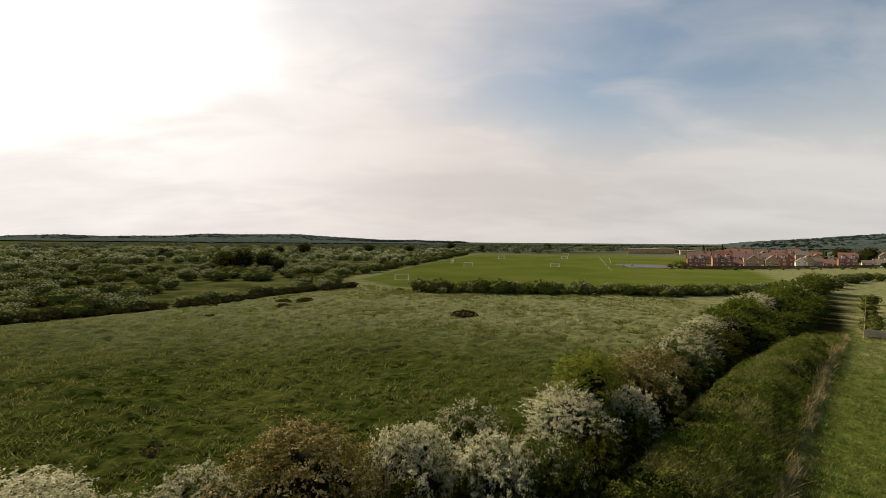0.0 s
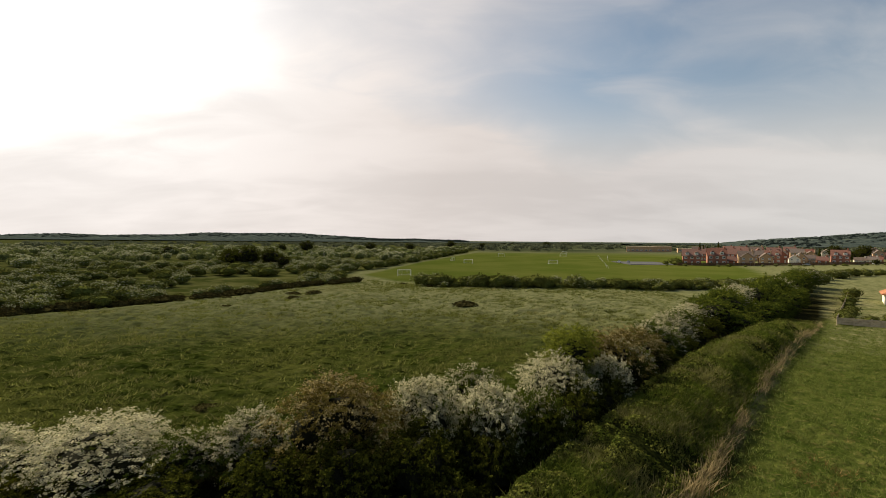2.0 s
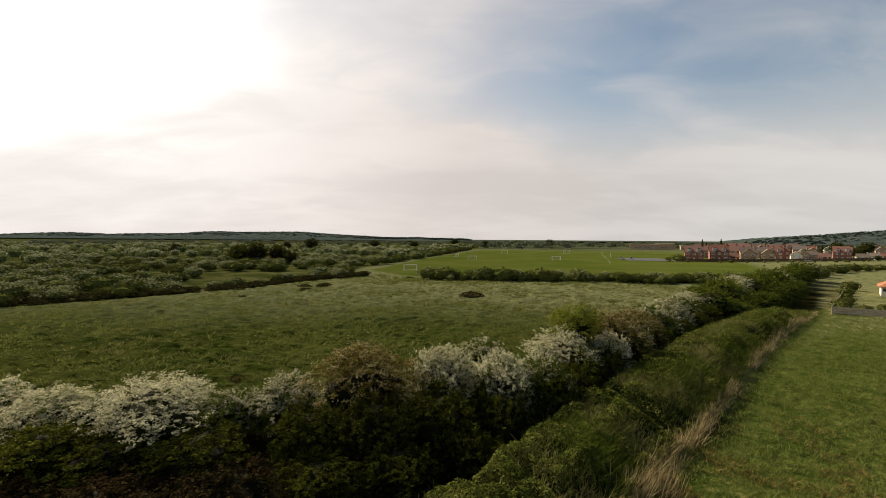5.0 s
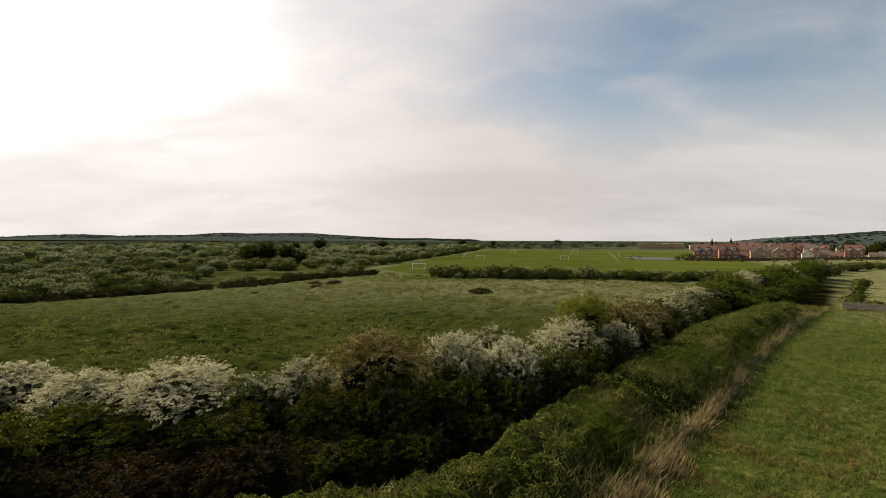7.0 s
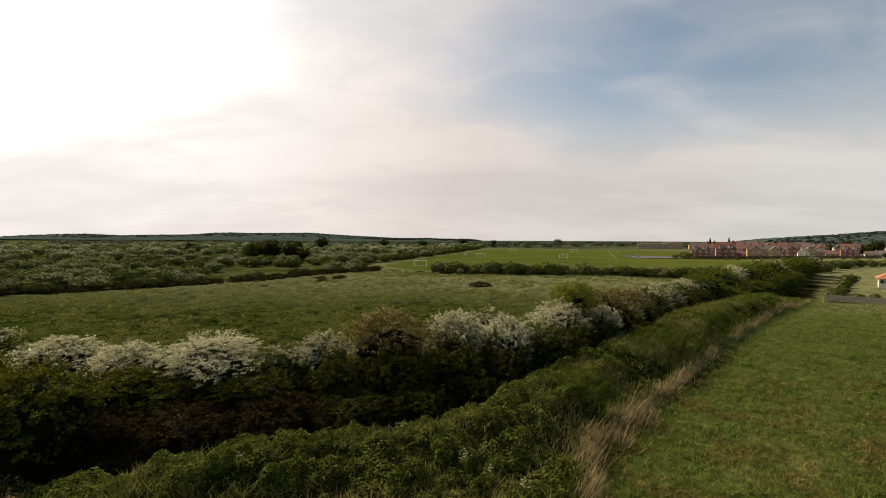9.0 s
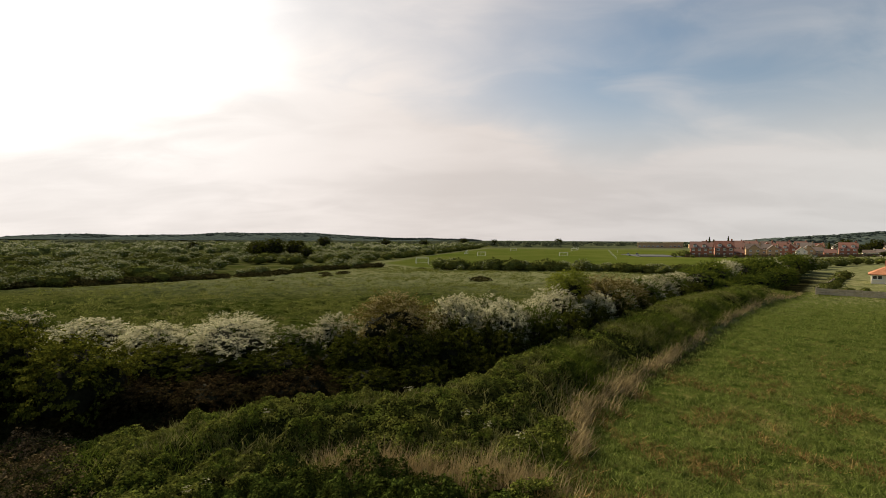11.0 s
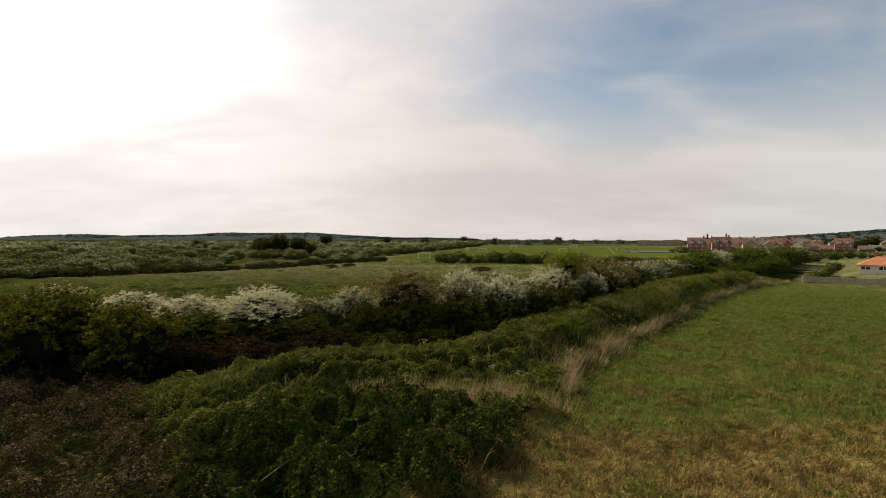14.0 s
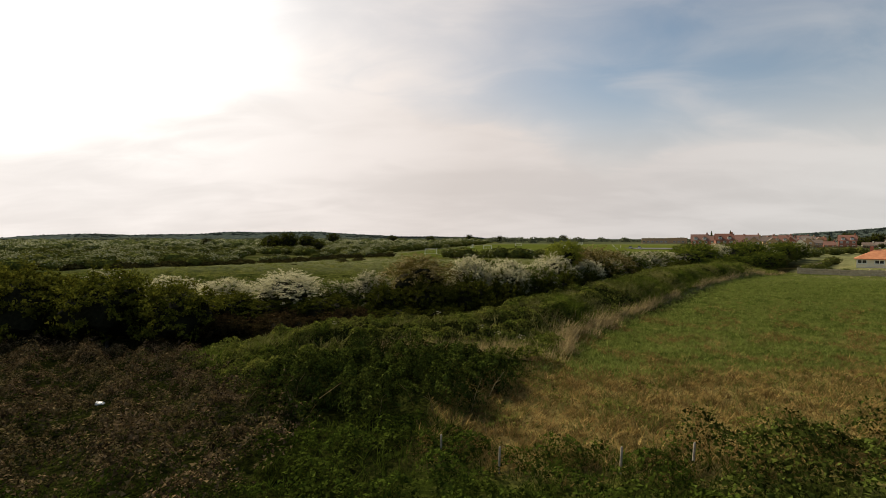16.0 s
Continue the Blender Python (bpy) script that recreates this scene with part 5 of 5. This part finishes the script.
def goal(w=5.0, h=2.1, deep=1.6):
    root = new("football_goal")
    for x in (-w / 2, w / 2):
        bm = bmesh.new()
        stem(bm, (x, 0, -0.2), (x, 0, h), 0.10, 0.10, 8)
        part("post", bm, WHITE_PAINT, root)
        bm = bmesh.new()
        stem(bm, (x, 0, h), (x, deep * 0.4, h), 0.05, 0.05, 6)
        stem(bm, (x, deep * 0.4, h), (x, deep, 0), 0.05, 0.05, 6)
        stem(bm, (x, deep, 0.04), (x, 0, 0.04), 0.05, 0.05, 6)
        part("side_frame", bm, WHITE_PAINT, root)
    bm = bmesh.new()
    stem(bm, (-w / 2 - 0.1, 0, h), (w / 2 + 0.1, 0, h), 0.10, 0.10, 8)
    part("crossbar", bm, WHITE_PAINT, root)
    bm = bmesh.new()
    stem(bm, (-w / 2, deep, 0.05), (w / 2, deep, 0.05), 0.05, 0.05, 6)
    part("back_bar", bm, WHITE_PAINT, root)
    bm = bmesh.new()
    for k in range(1, 14):
        x = -w / 2 + w * k / 14
        stem(bm, (x, deep * 0.4, h), (x, deep, 0.05), 0.006, 0.006, 3)
    for k in range(1, 6):
        t = k / 6
        stem(bm, (-w / 2, deep * (0.4 + 0.6 * t), h * (1 - t)), (w / 2, deep * (0.4 + 0.6 * t), h * (1 - t)), 0.006, 0.006, 3)
    tagged(part("net", bm, NET, root), kind="stuff")
    return tagged(root, "white metal football goal with a net on the pitch", "football goal", "goals on the pitches")


g = goal()
for x, y, turn in ((-23.6, 170.5, 15), (1.5, 266, 5), (29.5, 381, 0), (51, 269, 5), (82, 390, 0), (100, 470, 0), (-8, 300, 80)):
    m = pose(x, y, float(ground_z(x, y)), 0, 0, turn)
    if x == -23.6:
        g.matrix_basis = m
    else:
        copy_thing(g, m)


def rail(x0, y0, x1, y1, label):
    """A white pitch barrier: posts and one rail."""
    root = new("pitch_barrier")
    n = max(2, int(math.hypot(x1 - x0, y1 - y0) / 16))
    for k in range(n + 1):
        x, y = x0 + (x1 - x0) * k / n, y0 + (y1 - y0) * k / n
        z = float(ground_z(x, y))
        bm = bmesh.new()
        stem(bm, (x, y, z - 0.2), (x, y, z + 1.0), 0.03, 0.03, 6)
        part("post", bm, NET, root)
    bm = bmesh.new()
    stem(bm, (x0, y0, float(ground_z(x0, y0)) + 1.0), (x1, y1, float(ground_z(x1, y1)) + 1.0), 0.03, 0.03, 6)
    part("rail", bm, NET, root)
    return tagged(root, label, "barrier", "pitch barriers")


rail(113, 398, 69, 224, "white tubular barrier along the football pitch")
rail(120, 395, 92, 300, "white tubular barrier along the football pitch")


def paved(name, x0, x1, y0, y1, label):
    bm = bmesh.new()
    z = float(ground_z((x0 + x1) / 2, (y0 + y1) / 2))
    box(bm, x0, x1, y0, y1, z - 0.3, z + 0.12)
    ob = bmesh_object(name, bm, ASPHALT)
    return tagged(ob, label, "car park", kind="structure")


paved("car_park", 96, 124, 270, 306, "grey asphalt car park at the edge of the pitches")


def car(paint_label):
    root = new("parked_car")
    bm = bmesh.new()
    v = box(bm, -2.1, 2.1, -0.85, 0.85, 0.3, 0.95)
    bmesh.ops.bevel(bm, geom=bm.edges[:], offset=0.12, segments=2, affect="EDGES")
    part("body", bm, CAR_PAINT, root)
    bm = bmesh.new()
    v = box(bm, -1.3, 1.2, -0.75, 0.75, 0.94, 1.45)
    for k in v[4:]:
        k.co.x *= 0.72
        k.co.y *= 0.85
    part("cabin", bm, GLASS, root)
    for x in (-1.3, 1.3):
        for y in (-0.8, 0.8):
            bm = bmesh.new()
            stem(bm, (x, y - 0.1, 0.32), (x, y + 0.1, 0.32), 0.32, 0.32, 12)
            part("wheel", bm, RUBBER, root)
    return tagged(root, paint_label, "car", "parked cars")


first_car = car("pale parked car beside the houses")
for k, (x, y, t) in enumerate(((198, 281, 10), (203, 282, 10), (230, 296, 25), (216, 288, 15), (95, 288, 70), (100, 286, 70), (258, 300, 20))):
    m = pose(x, y, float(ground_z(x, y)) + (0.12 if x < 121 else 0.0), 0, 0, t)
    if k:
        copy_thing(first_car, m)
    else:
        first_car.matrix_basis = m


def board_fence(points, h, gap, mat, label):
    """Posts with boards between them, set along a line."""
    root = new("garden_fence")
    for (x0, y0), (x1, y1) in zip(points[:-1], points[1:]):
        n = max(1, round(math.hypot(x1 - x0, y1 - y0) / gap))
        turn = math.degrees(math.atan2(y1 - y0, x1 - x0))
        for k in range(n):
            x, y = x0 + (x1 - x0) * k / n, y0 + (y1 - y0) * k / n
            m = pose(x, y, float(ground_z(x, y)), 0, 0, turn)
            key = ("fence", h, gap)
            if key not in SHARED:
                bm = bmesh.new()
                box(bm, -0.06, 0.06, -0.06, 0.06, -0.3, h + 0.12)
                post = part("post", bm, mat, root)
                bm = bmesh.new()
                for r in range(3):
                    box(bm, 0.065, gap - 0.065, -0.02, 0.02, 0.1 + r * (h - 0.1) / 3, 0.06 + (r + 1) * (h - 0.1) / 3)
                panel = part("panel", bm, mat, root)
                SHARED[key] = (post.data, panel.data)
                post.matrix_basis = panel.matrix_basis = m
            else:
                for name, data in zip(("post", "panel"), SHARED[key]):
                    ob = new(name, data)
                    ob.parent, ob.matrix_basis = root, m
    return tagged(root, label, "fence")


board_fence([(112, 136), (66.8, 81.5), (84, 73), (104, 62)], 1.35, 2.4, GREY_WOOD, "weathered pale brown board fence round the garden")

board_fence([(120, 264), (150, 268), (185, 275), (225, 290), (262, 304), (320, 326)], 1.7, 3.0, BROWN_WOOD, "long brown board fence along the estate gardens")


def fence_post(h, lean):
    bm = bmesh.new()
    stem(bm, (0, 0, -0.4), (lean, lean * 0.4, h), 0.042, 0.036, 8)
    stem(bm, (lean, lean * 0.4, h), (lean, lean * 0.4, h + 0.03), 0.036, 0.02, 8)
    ob = bmesh_object("fence_post", bm, OLD_WOOD)
    return tagged(ob, "short weathered wooden fence post in the weeds", "fence post", "old wire fence")


for x, y, h, lean in ((-3.5, -11.4, 0.70, 0.02), (-1.6, -11.9, 0.75, 0.04), (2.2, -11.8, 0.72, 0.05), (4.5, -11.5, 0.78, 0.09)):
    fence_post(h, lean).matrix_basis = pose(x, y, float(ground_z(x, y)))

bm = bmesh.new()
v = box(bm, -0.20, 0.20, -0.10, 0.10, 0, 0.07)
bmesh.ops.subdivide_edges(bm, edges=bm.edges[:], cuts=3, use_grid_fill=True)
for v in bm.verts:
    v.co += Vector((0, 0, 0.10 * noise.noise(v.co * 5))) + 0.05 * Vector((noise.noise(v.co * 7), noise.noise(v.co * 6 + Vector((3, 1, 2))), 0))
sheet = bmesh_object("litter", bm, WHITE_PAINT)
sheet.matrix_basis = pose(-20.6, -5.7, float(ground_z(-20.6, -5.7)) + 0.62, 4, 6, 20)
tagged(sheet, "crumpled white plastic caught on the brambles", "litter")

# shrubs in the garden and round the estate
for x, y, sc in ((188, 378, 1.2), (194, 384, 1.0), (210, 392, 1.25), (203, 396, 0.9), (262, 352, 0.9)):
    put(conifer, x, y, sc, 40 * sc, 0.2)
R = random.Random(15)
for x, y in along([(80, 116), (112, 153)], 4.6, 1.2, R):
    put(far_dark, x, y, R.uniform(0.9, 1.3), R.uniform(0, 360), 0.2)
for x, y, sc in ((124.5, 275, 1.1), (122, 270, 0.9), (125.5, 280, 1.2), (119, 277, 0.7)):
    put(far_dark, x, y, sc, R.uniform(0, 360), 0.2)
R = random.Random(5)
for x, y, sc in ((69.5, 83, 0.55), (71.5, 86, 0.62), (74, 88.5, 0.6), (77, 92, 0.55), (80.5, 96, 0.5), (84, 100, 0.5), (74.5, 83.5, 0.45), (78, 84, 0.35), (88, 84, 0.3), (83, 90, 0.34), (92, 92, 0.25), (90, 108, 0.5), (96, 116, 0.6), (101, 122, 0.55), (108, 130, 0.8), (118, 126, 0.8), (126, 118, 0.8)):
    put(far_dark, x, y, sc, R.uniform(0, 360), 0.1)
for x, y in along([(112, 155), (135, 178), (165, 196), (215, 214), (300, 235)], 5.0, 2.5, R):
    put(R.choice([far_dark, far_dark, far_part]), x, y, R.uniform(0.7, 1.2), R.uniform(0, 360), 0.2)
for x, y in along([(112, 262), (150, 258), (215, 276), (260, 296), (330, 318)], 9.0, 2.0, R):
    put(R.choice([far_dark, far_part]), x, y, R.uniform(0.25, 0.5), R.uniform(0, 360), 0.1)
for x, y, sc in ((228, 320, 0.7), (222, 315, 0.6), (252, 318, 0.7), (290, 350, 0.9), (275, 340, 0.8), (176, 312, 0.45), (330, 360, 1.0), (250, 290, 0.4), (310, 400, 1.2), (350, 420, 1.2), (212, 430, 0.9)):
    put(far_tree, x, y, sc, R.uniform(0, 360), 0.2)
